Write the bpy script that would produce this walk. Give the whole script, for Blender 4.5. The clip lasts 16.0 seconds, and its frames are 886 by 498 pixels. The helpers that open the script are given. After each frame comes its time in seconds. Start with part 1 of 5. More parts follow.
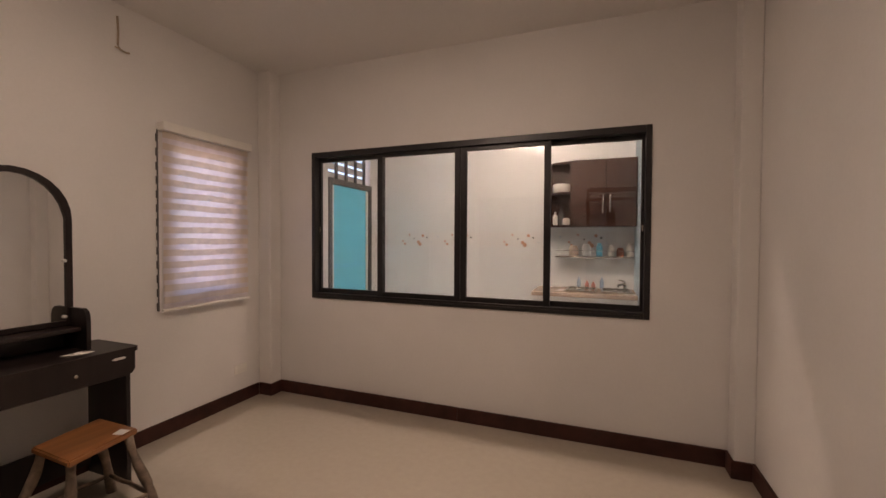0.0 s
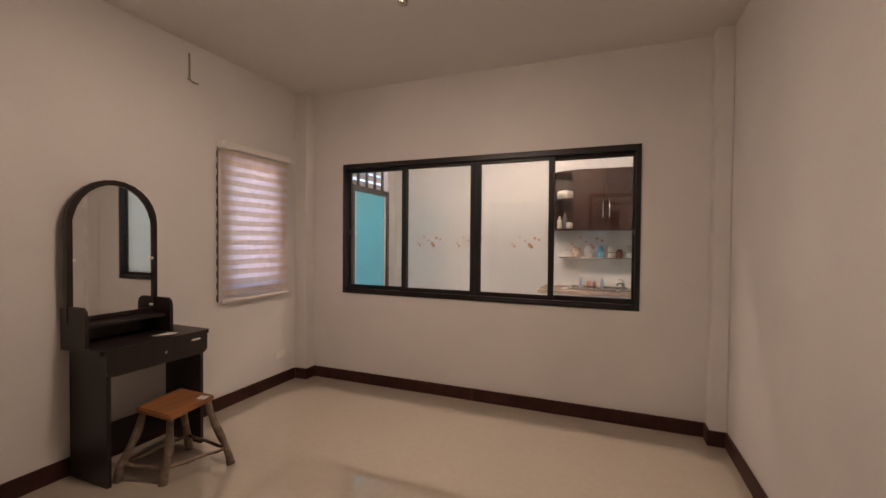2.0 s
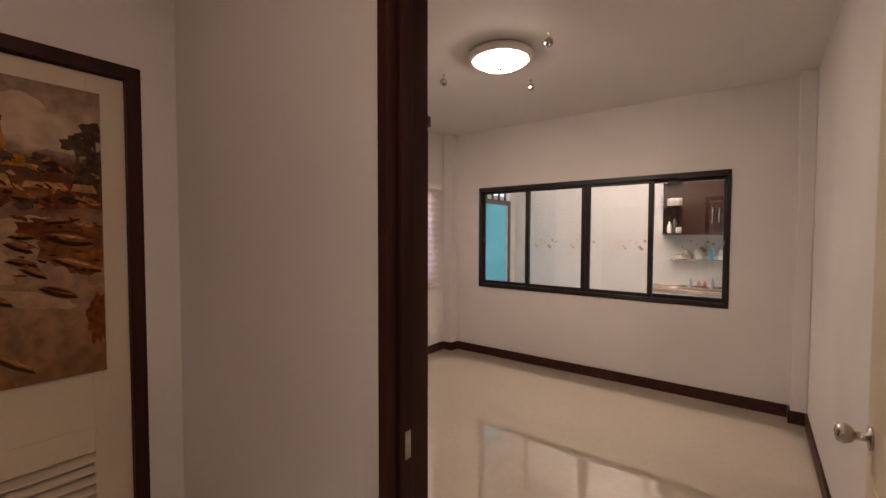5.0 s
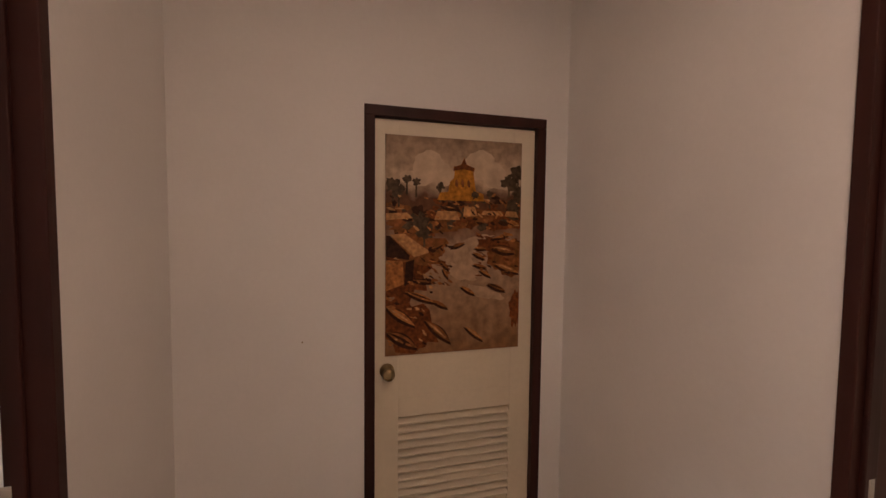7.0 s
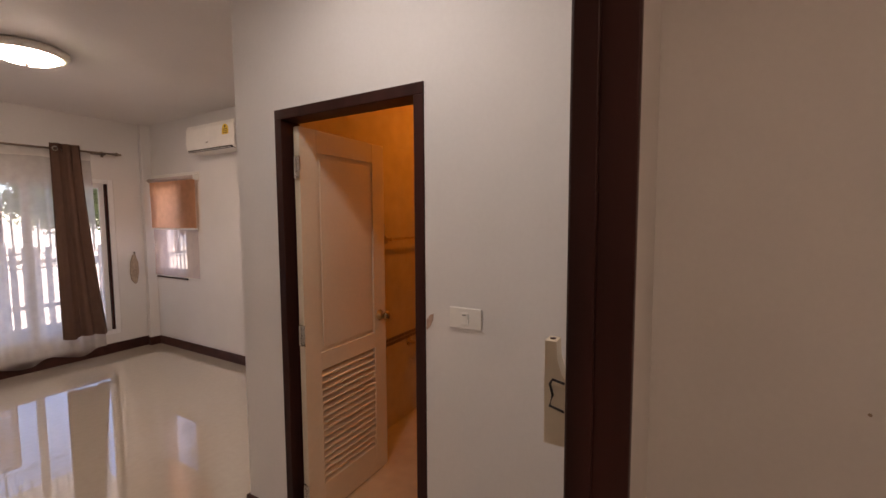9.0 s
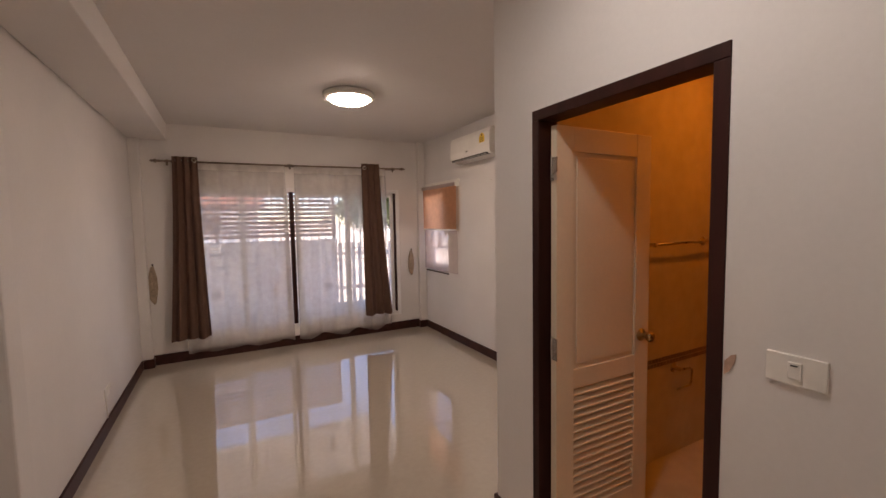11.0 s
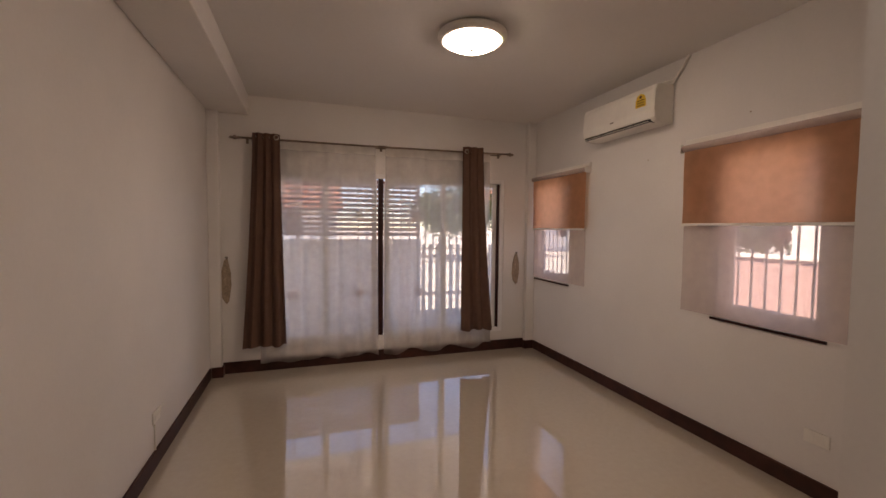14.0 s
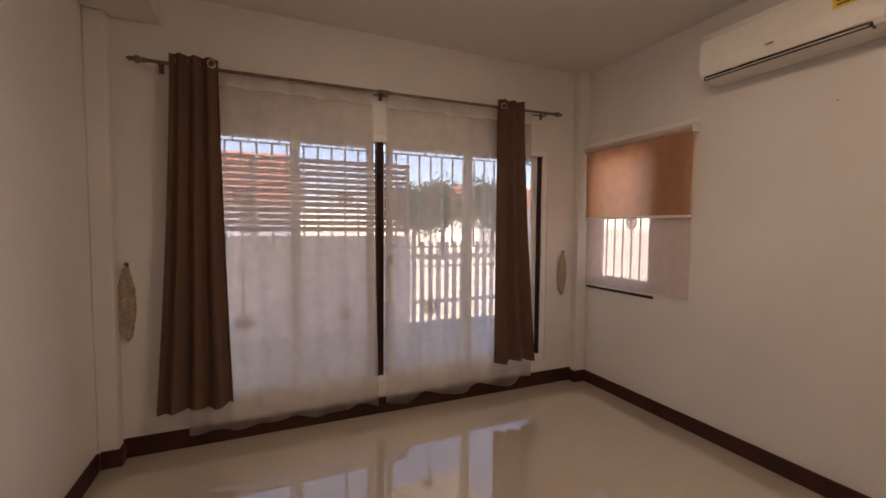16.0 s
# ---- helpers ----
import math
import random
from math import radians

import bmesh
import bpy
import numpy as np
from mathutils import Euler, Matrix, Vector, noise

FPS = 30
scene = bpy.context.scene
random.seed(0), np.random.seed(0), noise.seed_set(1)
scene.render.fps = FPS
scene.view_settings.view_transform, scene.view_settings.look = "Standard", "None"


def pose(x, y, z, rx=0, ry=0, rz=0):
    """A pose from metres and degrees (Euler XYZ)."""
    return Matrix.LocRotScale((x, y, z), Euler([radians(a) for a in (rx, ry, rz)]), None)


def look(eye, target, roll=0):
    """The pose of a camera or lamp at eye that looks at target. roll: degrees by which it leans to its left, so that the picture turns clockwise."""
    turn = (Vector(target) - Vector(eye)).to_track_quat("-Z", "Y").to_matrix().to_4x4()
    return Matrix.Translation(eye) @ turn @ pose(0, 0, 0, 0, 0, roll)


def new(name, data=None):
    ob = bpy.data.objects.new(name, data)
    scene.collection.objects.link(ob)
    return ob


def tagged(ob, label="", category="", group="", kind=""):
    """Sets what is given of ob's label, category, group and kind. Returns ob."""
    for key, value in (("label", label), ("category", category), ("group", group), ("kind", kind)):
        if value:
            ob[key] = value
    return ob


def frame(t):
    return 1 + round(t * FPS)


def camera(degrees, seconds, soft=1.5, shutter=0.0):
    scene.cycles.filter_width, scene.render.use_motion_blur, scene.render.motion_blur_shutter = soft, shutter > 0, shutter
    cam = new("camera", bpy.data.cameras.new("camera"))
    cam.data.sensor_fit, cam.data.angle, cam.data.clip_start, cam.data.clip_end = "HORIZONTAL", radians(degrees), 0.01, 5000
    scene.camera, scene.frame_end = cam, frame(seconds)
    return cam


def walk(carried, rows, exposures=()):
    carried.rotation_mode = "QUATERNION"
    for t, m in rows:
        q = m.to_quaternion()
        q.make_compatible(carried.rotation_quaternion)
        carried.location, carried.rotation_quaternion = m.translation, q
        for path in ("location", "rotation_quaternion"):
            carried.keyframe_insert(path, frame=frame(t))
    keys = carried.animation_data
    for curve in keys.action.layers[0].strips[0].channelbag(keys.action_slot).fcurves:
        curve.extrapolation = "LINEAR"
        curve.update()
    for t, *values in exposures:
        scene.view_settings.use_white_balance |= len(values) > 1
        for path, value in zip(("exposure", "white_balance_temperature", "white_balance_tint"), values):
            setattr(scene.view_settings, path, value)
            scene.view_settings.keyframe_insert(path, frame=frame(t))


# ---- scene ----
cam = camera(94.3, 16.0)
PATH = [
    (0, (-0.07, -0.697, 1.322), (-0.785, 1.17, 1.276), 0.3),
    (0.5, (-0.104, -0.724, 1.319), (-0.823, 1.142, 1.277), 0.4),
    (1, (-0.116, -0.787, 1.313), (-0.841, 1.077, 1.273), 0.5),
    (1.5, (-0.081, -0.951, 1.322), (-0.813, 0.909, 1.281), 0.5),
    (2, (-0.005, -1.138, 1.324), (-0.745, 0.72, 1.286), 0.5),
    (2.5, (0.092, -1.339, 1.335), (-0.65, 0.518, 1.294), 0.5),
    (3, (0.179, -1.574, 1.373), (-0.573, 0.279, 1.331), 0.6),
    (3.2, (0.196, -1.716, 1.384), (-0.549, 0.139, 1.338), 0.7),
    (5.3, (0.406, -2.216, 1.492), (-0.93, -0.729, 1.414), 0.2),
    (5.5, (0.407, -2.255, 1.504), (-1.012, -0.849, 1.423), 0.3),
    (6, (0.412, -2.351, 1.515), (-1.217, -1.193, 1.434), 0.4),
    (6.5, (0.403, -2.467, 1.541), (-1.393, -1.593, 1.441), 0.6),
    (7, (0.347, -2.625, 1.562), (-1.574, -2.079, 1.453), 0.6),
    (7.5, (0.252, -2.777, 1.551), (-1.735, -2.591, 1.43), 0.7),
    (8, (0.113, -2.884, 1.56), (-1.869, -3.108, 1.423), 0.5),
    (8.5, (0.002, -2.996, 1.558), (-1.892, -3.621, 1.41), 0.2),
    (9, (-0.071, -3.129, 1.555), (-1.805, -4.115, 1.41), -0.3),
    (9.5, (-0.13, -3.234, 1.577), (-1.644, -4.532, 1.436), -0.8),
    (10.2, (-0.121, -3.288, 1.591), (-1.324, -4.88, 1.449), -1.1),
    (12.3, (-0.192, -3.45, 1.516), (-0.921, -5.309, 1.397), 0.1),
    (12.5, (-0.176, -3.519, 1.487), (-0.901, -5.38, 1.377), 0.5),
    (13, (-0.205, -3.77, 1.456), (-0.909, -5.639, 1.349), 0.6),
    (13.5, (-0.203, -4.082, 1.446), (-0.875, -5.963, 1.347), 0.6),
    (14, (-0.134, -4.437, 1.453), (-0.767, -6.332, 1.352), 0.6),
    (14.5, (-0.103, -4.854, 1.438), (-0.701, -6.76, 1.338), 0.6),
    (15, (-0.023, -5.293, 1.397), (-0.625, -7.198, 1.3), 0.5),
    (15.5, (-0.036, -5.687, 1.379), (-0.684, -7.577, 1.281), 0.5),
    (16, (-0.133, -5.971, 1.372), (-0.931, -7.802, 1.266), 0.4),
]
EXPOSURES = [(t, stops, kelvin, 29) for t, stops, kelvin in ((0.0, 1.66, 8200), (1.5, 1.7, 8200), (3.0, 1.92, 8000), (5.5, 2.0, 8000), (6.5, 2.14, 8000), (7.0, 2.42, 8000), (7.6, 2.62, 8000), (8.3, 2.42, 8100), (9.0, 2.0, 8300), (9.5, 1.92, 8400), (12.5, 1.88, 8500), (14.0, 1.56, 8900), (16.0, 1.52, 9600))]
walk(cam, [(t, look(eye, target, roll)) for t, eye, target, roll in PATH], EXPOSURES)

# ---- world and light ----
world = bpy.data.worlds.new("sky")
scene.world = world
world.use_nodes = True
wn = world.node_tree
sky = wn.nodes.new("ShaderNodeTexSky")
sky.sky_type = "NISHITA"
sky.sun_disc = False
sky.sun_elevation = radians(57)
sky.sun_rotation = radians(85)
sky.altitude, sky.dust_density, sky.ozone_density = 2000.0, 0.3, 5.5
wn.links.new(sky.outputs[0], wn.nodes["Background"].inputs[0])
wn.nodes["Background"].inputs[1].default_value = 0.15
sun = new("sun", bpy.data.lights.new("sun", "SUN"))
sun.data.energy, sun.data.angle, sun.data.color = 5.0, radians(0.6), (1.0, 0.95, 0.87)
sun.matrix_world = look((12.0, 1.0, 20.0), (0, 0, 0))
LAMP = 18.2          # ceiling lamps of the two rooms
BATH = 25.0          # bathroom lamp
KITCHEN = 36.0
# strength of the unseen fill lamp added in the hall
HALL_FILL = 15.5
PASSAGE = 20.5
LIVING = 15.0


# ---- materials ----
def mat(name, colour, rough=0.5, metal=0.0, spec=0.5, grain=None, grain_amt=0.08, stain=None, stain_amt=0.06,
        bump=0.0, bump_scale=200.0, stretch=(1, 1, 1), coat=0.0, emit=None, strength=0.0, vary=0.0):
    m = bpy.data.materials.new(name)
    m.use_nodes = True
    nt = m.node_tree
    b = nt.nodes["Principled BSDF"]
    b.inputs["Roughness"].default_value = rough
    b.inputs["Metallic"].default_value = metal
    b.inputs["Specular IOR Level"].default_value = spec
    b.inputs["Coat Weight"].default_value = coat
    b.inputs["Coat Roughness"].default_value = 0.05
    b.inputs["Base Color"].default_value = (*colour, 1)
    if emit:
        b.inputs["Emission Color"].default_value = (*emit, 1)
        b.inputs["Emission Strength"].default_value = strength
    co = nt.nodes.new("ShaderNodeTexCoord")
    mp = nt.nodes.new("ShaderNodeMapping")
    mp.inputs["Scale"].default_value = stretch
    nt.links.new(co.outputs["Object"], mp.inputs[0])
    last = None

    def layer(scale, amt, detail):
        nonlocal last
        n = nt.nodes.new("ShaderNodeTexNoise")
        n.inputs["Scale"].default_value = scale
        n.inputs["Detail"].default_value = detail
        nt.links.new(mp.outputs[0], n.inputs["Vector"])
        r = nt.nodes.new("ShaderNodeMapRange")
        r.inputs[1].default_value, r.inputs[2].default_value = 0.3, 0.7
        r.inputs[3].default_value, r.inputs[4].default_value = 1 - amt, 1 + amt
        nt.links.new(n.outputs[0], r.inputs[0])
        x = nt.nodes.new("ShaderNodeMix")
        x.data_type, x.blend_type = "RGBA", "MULTIPLY"
        x.inputs[0].default_value = 1
        if last:
            nt.links.new(last, x.inputs[6])
        else:
            x.inputs[6].default_value = (*colour, 1)
        nt.links.new(r.outputs[0], x.inputs[7])
        last = x.outputs[2]
        return n

    if grain:
        layer(grain, grain_amt, 6)
    if stain:
        n = layer(stain, stain_amt, 3)
        r = nt.nodes.new("ShaderNodeMapRange")
        r.inputs[3].default_value, r.inputs[4].default_value = max(rough - 0.06, 0.02), rough + 0.08
        nt.links.new(n.outputs[0], r.inputs[0])
        nt.links.new(r.outputs[0], b.inputs["Roughness"])
    if vary:
        oi = nt.nodes.new("ShaderNodeObjectInfo")
        r = nt.nodes.new("ShaderNodeMapRange")
        r.inputs[3].default_value, r.inputs[4].default_value = 1 - vary, 1 + vary
        nt.links.new(oi.outputs["Random"], r.inputs[0])
        x = nt.nodes.new("ShaderNodeMix")
        x.data_type, x.blend_type = "RGBA", "MULTIPLY"
        x.inputs[0].default_value = 1
        if last:
            nt.links.new(last, x.inputs[6])
        else:
            x.inputs[6].default_value = (*colour, 1)
        nt.links.new(r.outputs[0], x.inputs[7])
        last = x.outputs[2]
    if last:
        nt.links.new(last, b.inputs["Base Color"])
    if bump:
        n = nt.nodes.new("ShaderNodeTexNoise")
        n.inputs["Scale"].default_value = bump_scale
        n.inputs["Detail"].default_value = 4
        nt.links.new(mp.outputs[0], n.inputs["Vector"])
        u = nt.nodes.new("ShaderNodeBump")
        u.inputs["Strength"].default_value = bump
        u.inputs["Distance"].default_value = 0.004
        nt.links.new(n.outputs[0], u.inputs["Height"])
        nt.links.new(u.outputs[0], b.inputs["Normal"])
    return m


def cloth(name, colour, through_colour, clear=0.0, light=0.5, weave=900.0):
    """A thin fabric: part diffuse, part translucent, part open weave."""
    m = bpy.data.materials.new(name)
    m.use_nodes = True
    nt = m.node_tree
    nt.nodes.remove(nt.nodes["Principled BSDF"])
    out = nt.nodes["Material Output"]
    d = nt.nodes.new("ShaderNodeBsdfDiffuse")
    tr = nt.nodes.new("ShaderNodeBsdfTranslucent")
    tp = nt.nodes.new("ShaderNodeBsdfTransparent")
    co = nt.nodes.new("ShaderNodeTexCoord")
    n = nt.nodes.new("ShaderNodeTexNoise")
    n.inputs["Scale"].default_value = weave / 60
    n.inputs["Detail"].default_value = 8
    nt.links.new(co.outputs["Object"], n.inputs["Vector"])
    r = nt.nodes.new("ShaderNodeMapRange")
    r.inputs[3].default_value, r.inputs[4].default_value = 0.85, 1.15
    nt.links.new(n.outputs[0], r.inputs[0])
    for node, c in ((d, colour), (tr, through_colour)):
        x = nt.nodes.new("ShaderNodeMix")
        x.data_type, x.blend_type = "RGBA", "MULTIPLY"
        x.inputs[0].default_value = 1
        x.inputs[6].default_value = (*c, 1)
        nt.links.new(r.outputs[0], x.inputs[7])
        nt.links.new(x.outputs[2], node.inputs["Color"])
    a = nt.nodes.new("ShaderNodeMixShader")
    a.inputs[0].default_value = light
    nt.links.new(d.outputs[0], a.inputs[1])
    nt.links.new(tr.outputs[0], a.inputs[2])
    if clear:
        c = nt.nodes.new("ShaderNodeMixShader")
        c.inputs[0].default_value = clear
        nt.links.new(a.outputs[0], c.inputs[1])
        nt.links.new(tp.outputs[0], c.inputs[2])
        a = c
    nt.links.new(a.outputs[0], out.inputs[0])
    return m


def glass_mat(name, tint=(1, 1, 1)):
    m = bpy.data.materials.new(name)
    m.use_nodes = True
    nt = m.node_tree
    nt.nodes.remove(nt.nodes["Principled BSDF"])
    t = nt.nodes.new("ShaderNodeBsdfTransparent")
    t.inputs[0].default_value = (*tint, 1)
    g = nt.nodes.new("ShaderNodeBsdfGlossy")
    g.inputs["Roughness"].default_value = 0.01
    f = nt.nodes.new("ShaderNodeLayerWeight")
    p = nt.nodes.new("ShaderNodeMath")
    p.operation = "POWER"
    p.inputs[1].default_value = 5.0
    nt.links.new(f.outputs["Facing"], p.inputs[0])
    a = nt.nodes.new("ShaderNodeMath")
    a.operation = "MULTIPLY_ADD"
    a.inputs[1].default_value, a.inputs[2].default_value = 0.9, 0.04
    nt.links.new(p.outputs[0], a.inputs[0])
    x = nt.nodes.new("ShaderNodeMixShader")
    nt.links.new(a.outputs[0], x.inputs[0])
    nt.links.new(t.outputs[0], x.inputs[1])
    nt.links.new(g.outputs[0], x.inputs[2])
    nt.links.new(x.outputs[0], nt.nodes["Material Output"].inputs[0])
    return m


def painting_mat(name):
    """An old sepia river scene: pale sky, grey-brown haze, broken strokes of huts and water."""
    m = bpy.data.materials.new(name)
    m.use_nodes = True
    nt = m.node_tree
    b = nt.nodes["Principled BSDF"]
    b.inputs["Roughness"].default_value = 0.5
    b.inputs["Specular IOR Level"].default_value = 0.2
    co = nt.nodes.new("ShaderNodeTexCoord")
    sep = nt.nodes.new("ShaderNodeSeparateXYZ")
    nt.links.new(co.outputs["Object"], sep.inputs[0])
    n = nt.nodes.new("ShaderNodeTexNoise")
    n.inputs["Scale"].default_value = 9
    n.inputs["Detail"].default_value = 7
    nt.links.new(co.outputs["Object"], n.inputs["Vector"])
    add = nt.nodes.new("ShaderNodeMath")
    add.operation = "MULTIPLY_ADD"
    add.inputs[1].default_value = 0.22
    nt.links.new(n.outputs[0], add.inputs[0])
    nt.links.new(sep.outputs[2], add.inputs[2])
    ramp = nt.nodes.new("ShaderNodeValToRGB")
    mr = nt.nodes.new("ShaderNodeMapRange")
    mr.inputs[1].default_value, mr.inputs[2].default_value = 0.11, 1.08
    nt.links.new(add.outputs[0], mr.inputs[0])
    nt.links.new(mr.outputs[0], ramp.inputs[0])
    stops = [(0.0, (0.23, 0.105, 0.042)), (0.25, (0.33, 0.185, 0.10)), (0.47, (0.40, 0.25, 0.155)), (0.60, (0.15, 0.052, 0.020)),
             (0.71, (0.12, 0.046, 0.020)), (0.79, (0.50, 0.35, 0.235)), (1.0, (0.25, 0.155, 0.095))]
    while len(ramp.color_ramp.elements) < len(stops):
        ramp.color_ramp.elements.new(0.5)
    for e, (p, c) in zip(ramp.color_ramp.elements, stops):
        e.position, e.color = p, (*c, 1)
    v = nt.nodes.new("ShaderNodeTexNoise")
    v.inputs["Scale"].default_value = 26
    v.inputs["Detail"].default_value = 5
    nt.links.new(co.outputs["Object"], v.inputs["Vector"])
    r = nt.nodes.new("ShaderNodeMapRange")
    r.inputs[1].default_value, r.inputs[2].default_value, r.inputs[3].default_value, r.inputs[4].default_value = 0.3, 0.7, 0.68, 1.25
    nt.links.new(v.outputs[0], r.inputs[0])
    x = nt.nodes.new("ShaderNodeMix")
    x.data_type, x.blend_type = "RGBA", "MULTIPLY"
    x.inputs[0].default_value = 1
    nt.links.new(ramp.outputs[0], x.inputs[6])
    nt.links.new(r.outputs[0], x.inputs[7])
    nt.links.new(x.outputs[2], b.inputs["Base Color"])
    return m


M_WALL = mat("wall_paint", (0.74, 0.71, 0.68), 0.55, grain=60, grain_amt=0.012, stain=1.3, stain_amt=0.05, bump=0.06, bump_scale=120)
M_CEIL = mat("ceiling_paint", (0.74, 0.71, 0.68), 0.7, grain=40, grain_amt=0.012, stain=1.0, stain_amt=0.03)
M_FLOOR = mat("polished_tile", (0.54, 0.47, 0.385), 0.012, spec=1.0, grain=25, grain_amt=0.03, coat=1.0)
M_FLOOR.node_tree.nodes["Principled BSDF"].inputs["Coat Roughness"].default_value = 0.008
M_FLOOR.node_tree.nodes["Principled BSDF"].inputs["Coat IOR"].default_value = 2.0
M_WOOD = mat("dark_stained_wood", (0.040, 0.012, 0.009), 0.5, spec=0.2, grain=14, grain_amt=0.35, stain=3, stain_amt=0.15, stretch=(1, 1, 0.08), bump=0.12, bump_scale=60)
M_BASE = mat("baseboard_wood", (0.050, 0.017, 0.012), 0.45, spec=0.25, grain=10, grain_amt=0.3, stain=2, stain_amt=0.2, bump=0.1, bump_scale=40)
M_ESP = mat("espresso_laminate", (0.016, 0.009, 0.008), 0.36, grain=18, grain_amt=0.3, stain=2, stain_amt=0.15, stretch=(1, 1, 0.1))
M_CREAM = mat("cream_door_paint", (0.70, 0.60, 0.45), 0.42, grain=50, grain_amt=0.02, stain=2.2, stain_amt=0.05, bump=0.03, bump_scale=80)
M_WHITE = mat("white_plastic", (0.82, 0.79, 0.73), 0.35, grain=30, grain_amt=0.02, stain=3, stain_amt=0.04)
M_PVC = mat("white_aluminium", (0.80, 0.79, 0.78), 0.35, grain=30, grain_amt=0.02, stain=3, stain_amt=0.04)
M_BLACK = mat("dark_bronze_aluminium", (0.012, 0.010, 0.010), 0.38, grain=40, grain_amt=0.15, stain=3, stain_amt=0.2)
M_CHROME = mat("brushed_steel", (0.55, 0.52, 0.47), 0.25, metal=1.0, stain=12, stain_amt=0.12)
M_BRASS = mat("antique_brass", (0.42, 0.30, 0.16), 0.28, metal=1.0, stain=20, stain_amt=0.2)
M_IRON = mat("white_iron", (0.72, 0.70, 0.66), 0.45, grain=60, grain_amt=0.05, stain=8, stain_amt=0.08)
M_GLASS = glass_mat("clear_glass", (0.96, 0.97, 0.97))
M_CURT = cloth("taupe_curtain_cloth", (0.155, 0.090, 0.066), (0.10, 0.06, 0.045), 0.0, 0.12)
M_SHEER = cloth("white_sheer_voile", (0.46, 0.42, 0.40), (0.97, 0.95, 0.93), 0.56, 0.78)
M_HEAD = cloth("gathered_voile", (0.74, 0.70, 0.66), (0.90, 0.88, 0.86), 0.25, 0.4)
M_ROLL = cloth("tan_roller_cloth", (0.44, 0.27, 0.18), (0.85, 0.50, 0.32), 0.02, 0.6)
M_NET = cloth("pale_pink_screen_cloth", (0.70, 0.58, 0.54), (0.90, 0.80, 0.78), 0.47, 0.62)
M_ZEB = cloth("cream_blind_cloth", (0.74, 0.66, 0.57), (0.82, 0.68, 0.58), 0.0, 0.45)
M_ZEB2 = cloth("cream_blind_net", (0.74, 0.69, 0.64), (0.90, 0.83, 0.86), 0.02, 0.7)
M_LAMP = mat("lit_opal_glass", (0.85, 0.85, 0.82), 0.3, emit=(1.0, 0.93, 0.84), strength=LAMP)
M_LAMP2 = mat("lit_opal_glass_living", (0.85, 0.85, 0.82), 0.3, emit=(1.0, 0.97, 0.92), strength=LIVING)
# glow of the added hall fill lamp
M_HALL_FILL = mat("hall_fill_glow", (0.85, 0.85, 0.82), 0.3, emit=(1.0, 0.85, 0.74), strength=HALL_FILL)
M_LAMP4 = mat("lit_opal_glass_passage", (0.85, 0.85, 0.82), 0.3, emit=(0.84, 0.94, 1.0), strength=PASSAGE)
M_HUTB = mat("red_brown_glaze", (0.30, 0.10, 0.06), 0.3, grain=30, grain_amt=0.2, stain=6, stain_amt=0.2)
M_GREEN = mat("green_leaf_print", (0.25, 0.45, 0.20), 0.4, emit=(0.55, 0.85, 0.45), strength=1.2)
M_MIRROR = mat("mirror_silver", (0.86, 0.87, 0.87), 0.015, metal=1.0)
M_PINE = mat("varnished_pine", (0.31, 0.125, 0.048), 0.32, grain=16, grain_amt=0.35, stain=3, stain_amt=0.25, stretch=(1, 0.12, 1))
M_BARK = mat("peeled_branch", (0.21, 0.155, 0.115), 0.6, grain=30, grain_amt=0.3, stain=12, stain_amt=0.4, bump=0.5, bump_scale=70)
M_PAPER = mat("white_sticker", (0.78, 0.76, 0.72), 0.5)
M_YELLOW = mat("yellow_energy_label", (0.80, 0.52, 0.06), 0.45)
M_RATTAN = mat("woven_straw", (0.38, 0.29, 0.21), 0.7, grain=60, grain_amt=0.3, stain=14, stain_amt=0.2, bump=0.6, bump_scale=180)
M_TILE = mat("white_wall_tile", (0.78, 0.79, 0.78), 0.12, grain=20, grain_amt=0.01, stain=2, stain_amt=0.03)
M_TILEB = mat("cream_band_tile", (0.78, 0.77, 0.75), 0.15, grain=20, grain_amt=0.02, stain=4, stain_amt=0.05)
M_BTILE = mat("bathroom_tile", (0.50, 0.41, 0.29), 0.16, grain=12, grain_amt=0.04, stain=3, stain_amt=0.06)
M_TPANE = cloth("turquoise_frosted_sheet", (0.17, 0.56, 0.62), (0.24, 0.66, 0.68), 0.0, 0.6)
M_TURQ = mat("turquoise_door_paint", (0.13, 0.56, 0.74), 0.4, grain=20, grain_amt=0.03, stain=2, stain_amt=0.06)
M_GREY = mat("grey_metal_frame", (0.10, 0.095, 0.09), 0.45, grain=20, grain_amt=0.1, stain=3, stain_amt=0.1)
M_CABIN = mat("wenge_cabinet", (0.050, 0.020, 0.014), 0.16, grain=12, grain_amt=0.3, stain=3, stain_amt=0.15, stretch=(0.1, 1, 1))
M_COUNTER = mat("speckled_counter", (0.55, 0.42, 0.34), 0.25, grain=120, grain_amt=0.3, stain=5, stain_amt=0.1)
M_GILT = mat("gilt_paint", (0.50, 0.24, 0.09), 0.4, grain=40, grain_amt=0.2, stain=12, stain_amt=0.2)
M_ORANGE = mat("orange_flower_print", (0.60, 0.30, 0.20), 0.3)
M_RED = mat("red_plastic", (0.58, 0.24, 0.20), 0.35)
M_BLUE = mat("blue_plastic", (0.34, 0.45, 0.58), 0.35)
M_ROOF = mat("red_roof_tile", (0.30, 0.12, 0.08), 0.6, grain=30, grain_amt=0.2, stain=3, stain_amt=0.25, vary=0.15)
